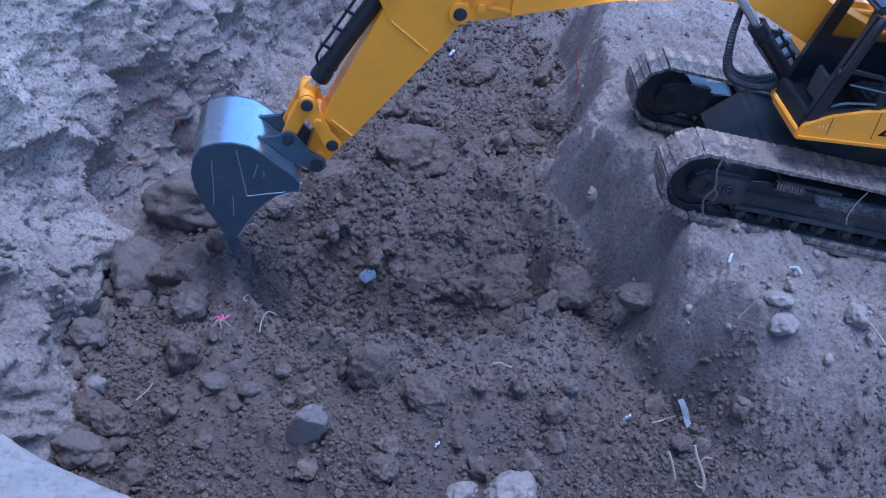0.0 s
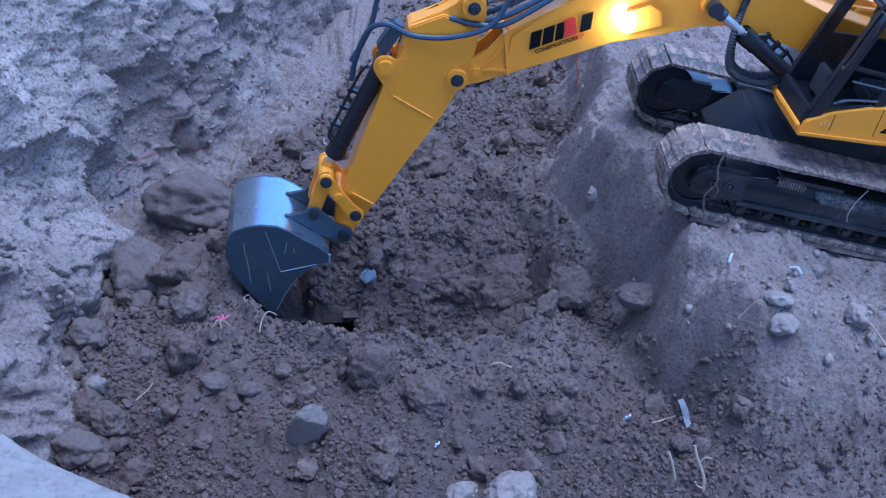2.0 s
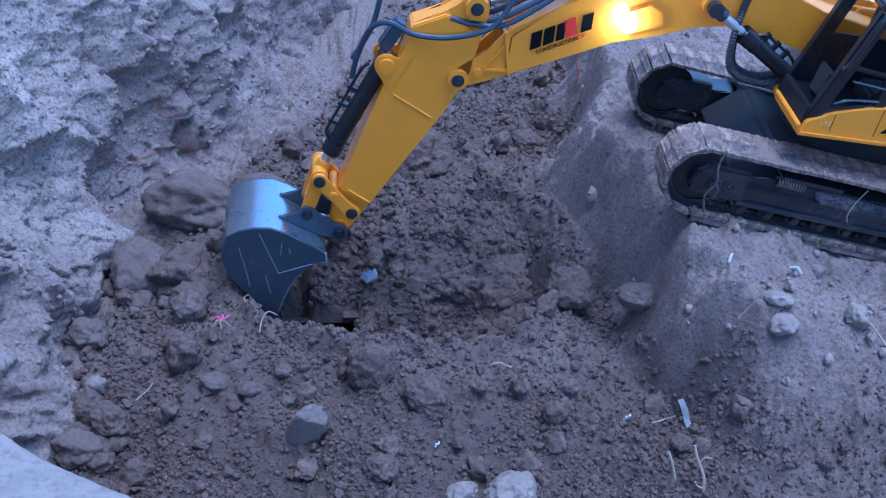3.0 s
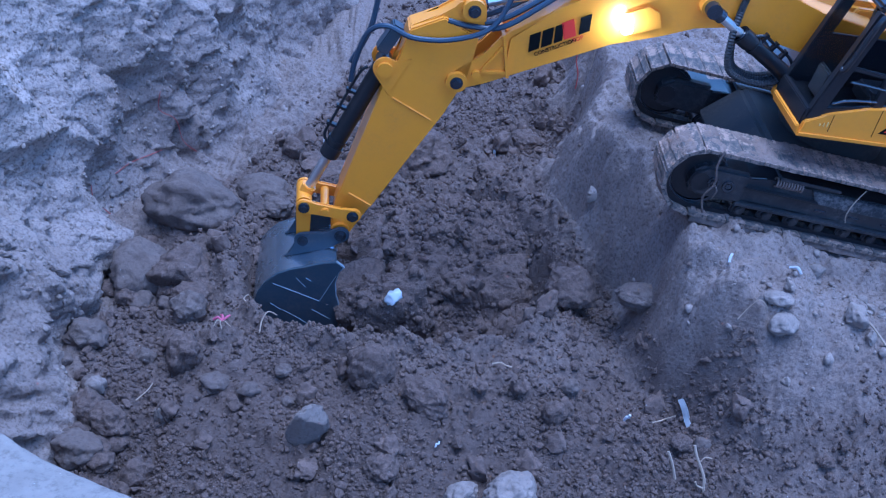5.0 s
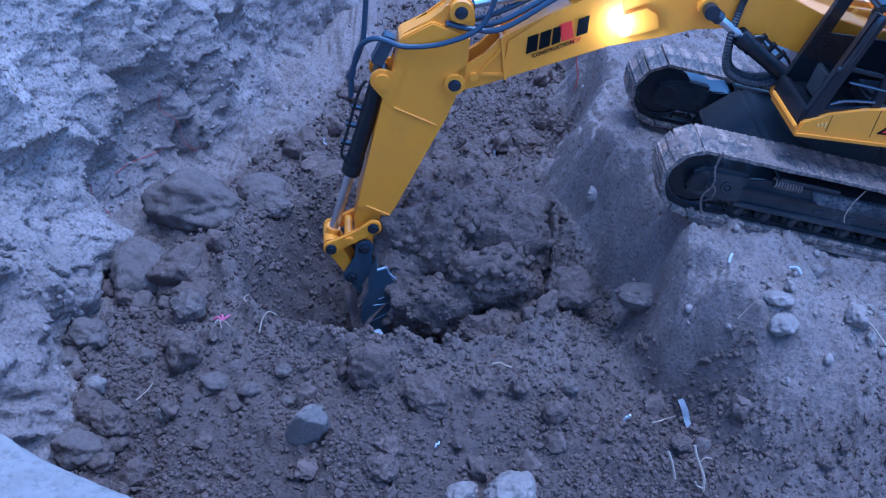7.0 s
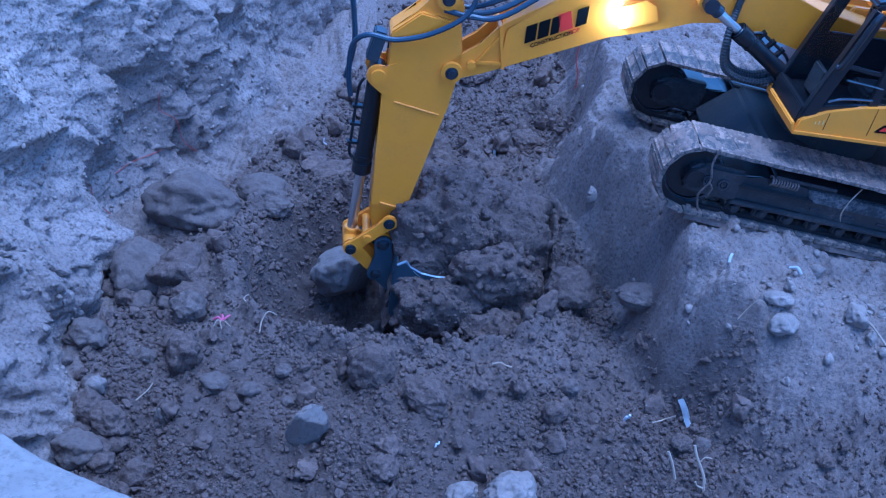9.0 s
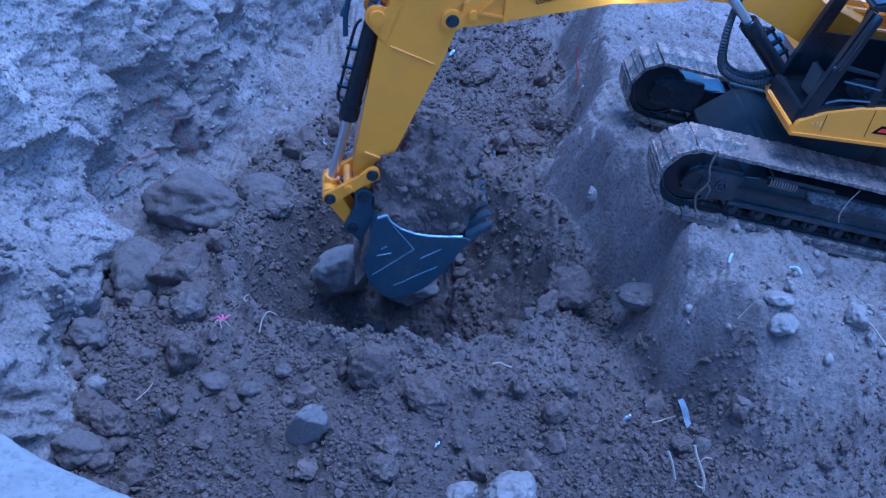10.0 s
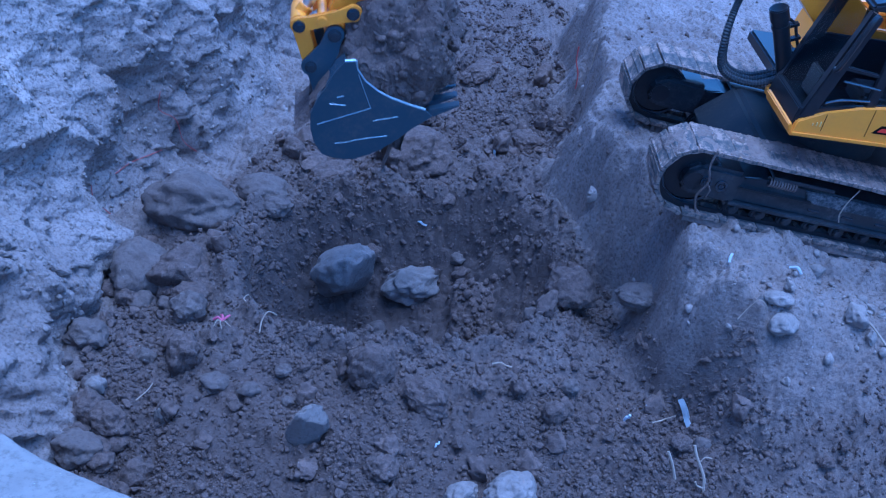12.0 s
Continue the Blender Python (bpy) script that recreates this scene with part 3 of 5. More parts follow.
def build_linkage():
    """The rocker arms and the push link between cylinder, stick and bucket."""
    rocker = None
    for s in (1, -1):
        bm = bmesh.new()
        o = disc_points((0, 0), 0.0072, 100, 260, 9) + [(0.012, -0.0042), (0.032, -0.0045)] + disc_points((ROCKER, 0), 0.0066, -90, 90, 9) + [(0.032, 0.0045), (0.012, 0.0042)]
        prism(bm, o, s * 0.0165 - 0.002, s * 0.0165 + 0.002, 0.0007)
        made = part("rocker_arm", bm, YELLOW, rocker or excavator, "yellow rocker arm")
        rocker = rocker or made
    bm = bmesh.new()
    rod(bm, (0.024, -0.0205, 0.0), (0.024, 0.0205, 0.0), 0.0038, 16, bevel=0.0006)
    part("cross_bar", bm, YELLOW, rocker, "pale yellow cross bar")
    pin(rocker, (ROCKER, 0), 0.0048, 0.0195)
    bm = bmesh.new()
    ring(bm, (0, 0), 0.0068, 0.002, -0.0135, 0.0135)
    for s in (1, -1):
        prism(bm, disc_points((0, 0), 0.0066, 90, 270, 8) + [(HLINK, -0.0055), (HLINK + 0.004, 0), (HLINK, 0.0055)], s * 0.0105 - 0.0028, s * 0.0105 + 0.0028, 0.0008)
    prism(bm, [(0.012, -0.004), (0.03, -0.004), (0.03, 0.004), (0.012, 0.004)], -0.009, 0.009, 0.0006)
    push = part("push_link", bm, YELLOW, excavator, "yellow push link of the bucket")
    return rocker, push


def build_cylinder(name, length, r, rod_r, rod_len, y, eye_r, far=0.0, lines=False):
    """A hydraulic ram: a black barrel and a bright rod, each along +x from its own joint."""
    bm = bmesh.new()
    rod(bm, (0.004, y, 0), (length, y, 0), r, 24, bevel=0.001)
    rod(bm, (length - 0.012, y, 0), (length, y, 0), r * 1.16, 24, bevel=0.001)
    rod(bm, (length - 0.018, y, 0), (length - 0.015, y, 0), r * 1.12, 24)
    rod(bm, (0, y - r, 0), (0, y + r, 0), eye_r, 20, bevel=0.0006)
    barrel = part(name + "_barrel", bm, BLACK, excavator, "glossy black cylinder barrel")
    if lines:
        bm = bmesh.new()
        tube(bm, [(0.010, y, r * 1.3), (0.020, y, r * 1.75), (length * 0.6, y, r * 1.75), (length - 0.018, y, r * 1.7), (length - 0.012, y, r)], 0.0013, 8)
        for f in (0.35, 0.52, 0.7):
            box(bm, length * f, length * f + 0.0025, y - 0.0025, y + 0.0025, r * 0.7, r * 2.15, 0.0003)
        part("oil_line", bm, BLACK, barrel)
    bm = bmesh.new()
    rod(bm, (0.003, y, 0), (rod_len, y, 0), rod_r, 20)
    ram = part(name + "_rod", bm, CHROME, excavator, "bright chrome piston rod")
    bm = bmesh.new()
    rod(bm, (0, y - eye_r * 0.9, 0), (0, y + eye_r * 0.9, 0), eye_r, 20, bevel=0.0006)
    rod(bm, (0.002, y, 0), (0.011, y, 0), rod_r * 1.45, 16, bevel=0.0006)
    part("rod_eye", bm, YELLOW if far == 0 else BOLT, ram)
    return barrel, ram


BUCKET_SIDE = [(0.0005, -0.0195), (0.0055, -0.0130), (0.018, -0.0120), (0.030, -0.0135), (0.044, -0.0140), (0.0575, -0.0165), (0.0690, -0.0240), (0.0775, -0.0330), (0.0830, -0.0440), (0.0805, -0.0560), (0.0730, -0.0675),
               (0.0620, -0.0755), (0.0520, -0.0805), (0.0380, -0.0855), (0.0230, -0.0895), (0.0060, -0.0960), (0.0045, -0.0880), (0.0085, -0.0740), (0.0115, -0.0600), (0.0125, -0.0480), (0.0110, -0.0350), (0.0060, -0.0240)]


def build_bucket():
    W = 0.037
    # the rolled shell between the sides
    back = BUCKET_SIDE[1:16]
    bm = bmesh.new()
    inner = []
    for i, (x, z) in enumerate(back):
        a, b = Vector(back[max(i - 1, 0)]), Vector(back[min(i + 1, len(back) - 1)])
        d = (b - a).normalized()
        inner.append((x + d.y * 0.0018, z - d.x * 0.0018))
    prism(bm, list(back) + inner[::-1], -W + 0.001, W - 0.001, 0.0)
    side = part("bucket", bm, STEEL, excavator, "shiny grey-blue rolled steel digging bucket")
    for s in (1, -1):
        bm = bmesh.new()
        prism(bm, BUCKET_SIDE, s * W - 0.0014, s * W + 0.0014, 0.0004)
        part("side_plate", bm, PLATE, side, "dark blue-grey side plate with scratches")
    for s in (1, -1):
        bm = bmesh.new()
        ear = disc_points((0, 0), 0.0078, 95, 290, 10) + [(0.012, -0.012), (0.052, -0.0145), (0.0475, -0.0125)] + disc_points((0.0325, 0.0), 0.0075, -20, 110, 8) + [(0.014, 0.0042)]
        prism(bm, ear, s * 0.0165 - 0.0016, s * 0.0165 + 0.0016, 0.0005)
        part("ear", bm, PLATE, side, "steel hinge ear")
    pin(side, (0, 0), 0.0052, 0.0185)
    pin(side, (0.0325, 0), 0.0046, 0.0185)
    for k in range(5):
        y = -W + 0.006 + k * (2 * W - 0.012) / 4
        bm = bmesh.new()
        prism(bm, [(0.0105, -0.0925), (0.0045, -0.0915), (-0.0135, -0.1085), (-0.0125, -0.1095), (0.006, -0.0985)], y - 0.0042, y + 0.0042, 0.0008)
        part("tooth", bm, PLATE, side, "worn steel digging tooth")
    lines = [((0.0625, -0.0260), (0.0270, -0.0520)), ((0.0270, -0.0520), (0.0080, -0.0270)), ((0.0420, -0.0235), (0.0360, -0.0345)), ((0.0690, -0.0470), (0.0610, -0.0560)),
             ((0.0600, -0.0560), (0.0480, -0.0680)), ((0.0500, -0.0660), (0.0400, -0.0770)), ((0.0350, -0.060), (0.0210, -0.0740)), ((0.0300, -0.0290), (0.0340, -0.0250))]
    for (x0, z0), (x1, z1) in lines:
        bm = bmesh.new()
        rod(bm, (x0, W + 0.0014, z0), (x1, W + 0.0014, z1), 0.00035, 5)
        part("scratch", bm, SCRATCH, side, "bright scratch")
    for s in (1, -1):
        bm = bmesh.new()
        pts = BUCKET_SIDE[16:] + BUCKET_SIDE[:2]
        for (x0, z0), (x1, z1) in zip(pts, pts[1:]):
            rod(bm, (x0, s * W, z0), (x1, s * W, z1), 0.0014, 6)
        part("worn_edge", bm, SCRATCH, side, "bare worn lip")
    return side


def build_tracks():
    """Two crawler tracks, leaning a little more than the upper body."""
    lean = pose(0, 0, 0, 0, -4.5, -3)
    L, R = 0.255, 0.0285
    total = 2 * L + 2 * math.pi * R
    count = 42
    pitch = total / count

    def along(s):
        s %= total
        if s < L:
            return -s, R * 2, 0.0
        s -= L
        if s < math.pi * R:
            a = s / R
            return -L - R * math.sin(a), R + R * math.cos(a), math.degrees(a)
        s -= math.pi * R
        if s < L:
            return -L + s, 0.0, 180.0
        a = (s - L) / R
        return R * math.sin(a), R - R * math.cos(a), 180 + math.degrees(a)

    bm = bmesh.new()
    prism(bm, [(-0.0078, -0.001), (0.0078, -0.001), (0.0078, 0.0015), (0.0062, 0.0024), (0.0048, 0.0017), (-0.0015, 0.0017), (-0.0030, 0.0023), (-0.0048, 0.0017), (-0.0078, 0.0017)], -0.0205, 0.0205, 0.0)
    box(bm, -0.0075, 0.0075, 0.004, 0.012, -0.0045, -0.001, 0)
    box(bm, -0.0075, 0.0075, -0.012, -0.004, -0.0045, -0.001, 0)
    shoe = bpy.data.meshes.new("shoe")
    bmesh.ops.recalc_face_normals(bm, faces=bm.faces)
    bm.to_mesh(shoe)
    bm.free()
    finish(shoe, TRACK, False)
    for y in (0.0705, -0.0705):
        loop = [along(total * i / 80)[:2] for i in range(80)]
        inner = [(-L / 2 + (x + L / 2) * (1 - 0.004 / 0.15), R + (z - R) * (1 - 0.0045 / R)) for x, z in loop]
        track = None
        for s in (-0.0125, 0.0105):
            bm = bmesh.new()
            for k in range(80):
                j = (k + 1) % 80
                vs = [bm.verts.new((p[0], y + s + d, p[1] + 0.004)) for d in (0, 0.002) for p in (loop[k], loop[j], inner[j], inner[k])]
                for f in ((0, 1, 2, 3), (7, 6, 5, 4), (0, 4, 5, 1), (2, 6, 7, 3)):
                    bm.faces.new([vs[i] for i in f])
            chain = part("chain" if track else "track", bm, BLACK, track or excavator, "" if track else "steel crawler track caked with dry dust", smooth=False)
            if track is None:
                track = chain
                track.matrix_basis = lean
        for i in range(count):
            x, z, a = along(i * pitch)
            ob = new("shoe", shoe)
            ob.parent = track
            ob.matrix_basis = pose(x, y, z + 0.004, 0, -a, 0)
        n = 1 if y > 0 else -1
        bm = bmesh.new()
        prism(bm, [(-0.030, 0.020), (-0.030, 0.041), (-0.055, 0.045), (-L + 0.04, 0.045), (-L + 0.03, 0.020)], y - 0.013, y + 0.013, 0.002)
        prism(bm, [(-0.034, 0.0215), (-L + 0.03, 0.0215), (-L + 0.03, 0.0185), (-0.034, 0.0185)], y + n * 0.0135 - 0.005, y + n * 0.0135 + 0.005, 0.0006)
        prism(bm, [(0.0085, 0.0235), (0.0085, 0.0390), (-0.002, 0.0475), (-0.040, 0.0475), (-0.040, 0.0190), (0.001, 0.0190)], y - 0.0170, y + 0.0170, 0.003)
        prism(bm, [(-0.062, 0.0475), (-0.115, 0.0475), (-0.115, 0.0505), (-0.062, 0.0505)], y - 0.0145, y + 0.0155, 0.0006)
        frame_ob = part("track_frame", bm, FRAME, excavator, "black track frame with rollers and springs")
        frame_ob.matrix_basis = lean
        bm = bmesh.new()
        rod(bm, (0, y - 0.009, R + 0.004), (0, y + 0.009, R + 0.004), 0.0235, 32, bevel=0.002)
        rod(bm, (0, y - 0.0175, R + 0.004), (0, y + 0.0175, R + 0.004), 0.009, 20, bevel=0.001)
        part("idler_wheel", bm, BLACK, frame_ob)
        bm = bmesh.new()
        ring(bm, (0.0, R + 0.004), 0.0245, 0.0222, y - 0.0102, y + 0.0102, 36)
        part("idler_rim", bm, BOLT, frame_ob, "worn bare rim")
        bm = bmesh.new()
        rod(bm, (-L, y - 0.008, R + 0.004), (-L, y + 0.008, R + 0.004), 0.0225, 24, bevel=0.002)
        rod(bm, (-L, y - 0.018, R + 0.004), (-L, y + 0.018, R + 0.004), 0.012, 20, bevel=0.001)
        part("sprocket", bm, BLACK, frame_ob)
        for k in range(8):
            bm = bmesh.new()
            x = -0.042 - k * 0.0235
            rod(bm, (x, y - 0.012, 0.0115), (x, y + 0.012, 0.0115), 0.0068, 18, bevel=0.0012)
            rod(bm, (x, y - 0.0155, 0.0125), (x, y + 0.0155, 0.0125), 0.0036, 12, bevel=0.0008)
            part("roller", bm, FRAME, frame_ob)
        bm = bmesh.new()
        for k in range(10):
            ring(bm, (0, 0), 0.0042, 0.003, 0, 0.0013, 12)
            bmesh.ops.rotate(bm, verts=bm.verts[-48:], cent=(0, 0, 0), matrix=Matrix.Rotation(radians(90), 3, "Z"))
            bmesh.ops.translate(bm, verts=bm.verts[-48:], vec=(-0.060 - k * 0.0024, y + n * 0.0130, 0.0445))
        part("spring", bm, MUD, frame_ob, "dusty coil spring")
        # bolts on the idler guard, lightening slots and a dusty cover plate
        for x, z in ((-0.010, 0.034), (-0.023, 0.0335)):
            bm = bmesh.new()
            ring(bm, (x, z), 0.0050, 0.0030, y + n * 0.0165, y + n * 0.0186, 20)
            rod(bm, (x, y + n * 0.012, z), (x, y + n * 0.0182, z), 0.0024, 6)
            part("guard_bolt", bm, BOLT, frame_ob, "dark steel bolt in a collar")
        for k in range(5):
            bm = bmesh.new()
            box(bm, -0.112 - 0.030 * k, -0.102 - 0.030 * k, y + n * 0.0130 - 0.0008, y + n * 0.0130 + 0.0008, 0.0265, 0.0285, 0.0003)
            part("frame_slot", bm, BOLT, frame_ob, "worn bare edge of a slot")
        bm = bmesh.new()
        prism(bm, [(-0.098, 0.0335), (-L + 0.03, 0.0335), (-L + 0.03, 0.0445), (-0.092, 0.0445)], y + n * 0.0120, y + n * 0.0150, 0.0008)
        part("cover_plate", bm, DUSTY, frame_ob, "black cover plate filmed with dust")
        bm = bmesh.new()
        prism(bm, [(-0.036, 0.0345), (-0.100, 0.0345), (-0.100, 0.0365), (-0.036, 0.0365)], y + n * 0.0140 - 0.004, y + n * 0.0140 + 0.004, 0.0005)
        part("spring_shelf", bm, BLACK, frame_ob)
        # mud dried onto the shoes, and soil lying on the lower run
        def mud(name, s0, s1, width, inside, thick, seed, label):
            a, b = np.meshgrid(np.linspace(s0, s1, int((s1 - s0) / 0.0012)), np.linspace(-width, width, 30))
            line = np.array([along(v)[:3] for v in a[0]])
            h = thick * ((0.35 if inside else -0.15) + 0.95 * fbm(a, b, 0.020, seed, 5, 0.65)) + 0.9 * thick * lumps(a, b, 0.006, seed + 3)
            h = h - 0.0022 * np.exp(-(((a / pitch + 0.5) % 1 - 0.5) * pitch / 0.0008) ** 2) * (fbm(a, b, 0.05, seed + 5, 2) > -0.25)
            h = np.where(np.abs(b) > width * 0.97, -0.003, h) + (-0.0045 if inside else 0.0015)
            ang = np.radians(line[:, 2])
            side = -1 if inside else 1
            P = np.stack([line[:, 0] - np.sin(ang) * h * side, y + b + 0.001 * fbm(a, b, 0.01, seed + 9, 2), line[:, 1] + 0.004 + np.cos(ang) * h * side], -1)
            ob = sheet(name, P, MUD)
            ob.parent = track
            tagged(ob, label)
        if n > 0:
            mud("dried_mud", -0.075, 0.24, 0.0200, False, 0.0020, 201, "dry brown mud caked on the shoes")
        mud("lodged_soil", L + math.pi * R + 0.03, 2 * L + math.pi * R - 0.004, 0.0195, True, 0.0040, 211 + n, "crumbly soil lying on the lower run")
    bm = bmesh.new()
    prism(bm, [(-0.03, 0.024), (-0.06, 0.058), (-0.20, 0.058), (-0.23, 0.024), (-0.2, 0.02), (-0.06, 0.02)], -0.052, 0.052, 0.004)
    rod(bm, (-0.127, 0, 0.055), (-0.127, 0, 0.082), 0.045, 40, bevel=0.002)
    c = part("centre_frame", bm, MATT, excavator, "black centre frame under the slewing ring")
    c.matrix_basis = lean


def hang_roots():
    """A root and a straw caught in the near track."""
    for pts, r, mat in (([(-0.006, 0.092, 0.064), (-0.004, 0.093, 0.050), (-0.007, 0.094, 0.036), (-0.002, 0.093, 0.022), (-0.006, 0.094, 0.008)], 0.0008, STONE),
                        ([(-0.006, 0.094, 0.036), (-0.010, 0.095, 0.030), (-0.009, 0.094, 0.022)], 0.0006, STONE),
                        ([(-0.132, 0.094, 0.046), (-0.126, 0.095, 0.034), (-0.124, 0.095, 0.022), (-0.127, 0.094, 0.014)], 0.0005, STRAW)):
        bm = bmesh.new()
        tube(bm, pts, r, 6, 0.25, 5)
        part("caught_root", bm, mat, excavator, "dry root caught in the track")


def build_body():
    """The upper structure: skirts, cab and engine cover."""
    bm = bmesh.new()
    prism(bm, [(-0.058, 0.084), (-0.058, 0.092), (-0.066, 0.098), (-0.30, 0.098), (-0.30, 0.084)], 0.022, 0.086, 0.0015)
    deck = part("body", bm, YELLOW, excavator, "yellow upper body with black cab")
    bm = bmesh.new()
    prism(bm, [(-0.060, 0.0965), (-0.080, 0.1055), (-0.105, 0.1125), (-0.140, 0.118), (-0.30, 0.121), (-0.30, 0.0855), (-0.058, 0.0855)], 0.0840, 0.0885, 0.0012)
    part("side_skirt", bm, YELLOW, deck)
    bm = bmesh.new()
    prism(bm, [(-0.0590, 0.0845), (-0.0565, 0.0845), (-0.0545, 0.0925), (-0.0570, 0.0940)], 0.034, 0.089, 0.0008)
    part("front_guard", bm, YELLOW, deck)
    bm = bmesh.new()
    prism(bm, [(-0.16, 0.098), (-0.30, 0.098), (-0.30, 0.165), (-0.17, 0.165)], -0.080, 0.084, 0.006)
    part("engine_cover", bm, YELLOW, deck)
    bm = bmesh.new()
    prism(bm, [(-0.105, 0.086), (-0.17, 0.086), (-0.17, 0.150), (-0.120, 0.150)], -0.080, -0.030, 0.005)
    part("side_box", bm, YELLOW, deck)
    bm = bmesh.new()
    box(bm, -0.30, -0.075, -0.078, 0.0215, 0.083, 0.094, 0.002)
    part("turntable_deck", bm, BLACK, deck, "black deck plate under the boom")
    bm = bmesh.new()
    for s in (1, -1):
        prism(bm, [(-0.100, 0.098), (-0.165, 0.098), (-0.150, 0.150), (-0.125, 0.150)], s * 0.0185 - 0.0025, s * 0.0185 + 0.0025, 0.001)
    part("boom_bracket", bm, YELLOW, deck)
    # cab frame: four posts, sills and a roof
    y0, y1 = 0.030, 0.083
    bm = bmesh.new()
    prism(bm, [(-0.083, 0.189), (-0.083, 0.194), (-0.100, 0.199), (-0.155, 0.199), (-0.168, 0.194), (-0.168, 0.187)], y0 - 0.002, y1 + 0.002, 0.002)
    cab = part("cab_roof", bm, BLACK, deck, "black cab roof with rounded edges")
    for y in (y0, y1):
        for name, outline, half in (("front_post", [(-0.060, 0.098), (-0.0715, 0.098), (-0.0935, 0.185), (-0.0835, 0.189)], 0.0035), ("middle_post", [(-0.110, 0.104), (-0.1185, 0.104), (-0.120, 0.190), (-0.1115, 0.190)], 0.0022),
                                    ("rear_post", [(-0.160, 0.104), (-0.165, 0.104), (-0.163, 0.190), (-0.158, 0.190)], 0.0022), ("sill", [(-0.060, 0.098), (-0.16, 0.104), (-0.16, 0.122), (-0.0645, 0.1065)], 0.0020),
                                    ("grab_bar", [(-0.0785, 0.141), (-0.115, 0.137), (-0.115, 0.1405), (-0.0795, 0.1445)], 0.0012)):
            bm = bmesh.new()
            prism(bm, outline, y - half, y + half, 0.0008)
            part(name, bm, BLACK, cab)
    bm = bmesh.new()
    prism(bm, [(-0.0572, 0.0890), (-0.064, 0.0890), (-0.0665, 0.106), (-0.0590, 0.106)], y0, y1 + 0.0025, 0.0008)
    part("front_sill", bm, BLACK, cab)
    for name, corners in (("windscreen", [(-0.063, y0, 0.104), (-0.063, y1, 0.104), (-0.084, y1, 0.187), (-0.084, y0, 0.187)]),
                          ("side_window", [(-0.066, y1, 0.106), (-0.115, y1, 0.112), (-0.115, y1, 0.188), (-0.087, y1, 0.186)]),
                          ("rear_side_window", [(-0.117, y1, 0.112), (-0.160, y1, 0.113), (-0.160, y1, 0.188), (-0.119, y1, 0.188)])):
        bm = bmesh.new()
        n = (Vector(corners[1]) - Vector(corners[0])).cross(Vector(corners[2]) - Vector(corners[0])).normalized() * 0.0008
        a = [bm.verts.new(c) for c in corners]
        b = [bm.verts.new(Vector(c) + n) for c in corners]
        bm.faces.new(a), bm.faces.new(b[::-1])
        for i in range(4):
            bm.faces.new((a[i], b[i], b[(i + 1) % 4], a[(i + 1) % 4]))
        part(name, bm, GLASS, deck, "clear cab window").visible_shadow = False
    bm = bmesh.new()
    box(bm, -0.166, -0.162, y0, y1, 0.100, 0.140)
    part("cab_back", bm, BLACK, deck)
    bm = bmesh.new()
    box(bm, -0.162, -0.072, y0 - 0.001, y0 + 0.001, 0.100, 0.146)
    part("cab_inner_side", bm, BLACK, deck)
    bm = bmesh.new()
    prism(bm, [(-0.112, 0.104), (-0.142, 0.104), (-0.142, 0.118), (-0.112, 0.118)], 0.042, 0.072, 0.003)
    prism(bm, [(-0.137, 0.117), (-0.146, 0.117), (-0.150, 0.158), (-0.143, 0.158)], 0.043, 0.071, 0.003)
    part("seat", bm, SEAT, deck, "dark seat inside the cab")
    bm = bmesh.new()
    prism(bm, [(-0.074, 0.104), (-0.084, 0.104), (-0.080, 0.128), (-0.076, 0.129)], 0.045, 0.068, 0.002)
    part("console", bm, SEAT, deck)
    bm = bmesh.new()
    prism(bm, [(-0.122, 0.0945), (-0.138, 0.0945), (-0.138, 0.1015), (-0.128, 0.1015)], 0.0882, 0.0889, 0)
    part("decal", bm, INK, deck, "black and red printed badge", smooth=False)
    bm = bmesh.new()
    prism(bm, [(-0.126, 0.0962), (-0.138, 0.0962), (-0.138, 0.0995), (-0.129, 0.0995)], 0.0885, 0.0893, 0)
    part("decal_stripe", bm, RED, deck, smooth=False)
    bm = bmesh.new()
    box(bm, -0.162, -0.066, 0.0300, 0.0825, 0.0975, 0.1030, 0.001)
    part("cab_floor", bm, BLACK, deck, "dark floor of the cab")
    for x, top in ((-0.0815, 0.1050), (-0.1180, 0.1140)):
        bm = bmesh.new()
        box(bm, x, x + 0.0005, 0.0880, 0.0887, 0.0905, top, 0)
        part("panel_gap", bm, INK, deck, "dark gap between skirt panels", smooth=False)
    bm = bmesh.new()
    prism(bm, [(-0.0565, 0.0835), (-0.30, 0.0835), (-0.30, 0.0885), (-0.0575, 0.0885)], 0.060, 0.0900, 0.0016)
    part("skirt_rim", bm, YELLOW, deck, "rounded lower rim in yellow paint")
    for pts in ([(-0.085, 0.0845, 0.132), (-0.100, 0.0845, 0.1305), (-0.116, 0.0845, 0.129)], [(-0.078, 0.0840, 0.112), (-0.090, 0.0845, 0.1165), (-0.112, 0.0845, 0.1185)]):
        bm = bmesh.new()
        tube(bm, pts, 0.0011, 8)
        part("door_rail", bm, BOLT, cab, "worn metal rail on the cab door")
    bm = bmesh.new()
    tube(bm, [(-0.072, 0.0865, 0.142), (-0.0745, 0.0890, 0.146), (-0.084, 0.0890, 0.182), (-0.088, 0.0865, 0.186)], 0.0022, 8)
    part("hand_rail", bm, BLACK, cab, "black hand rail on the front post")
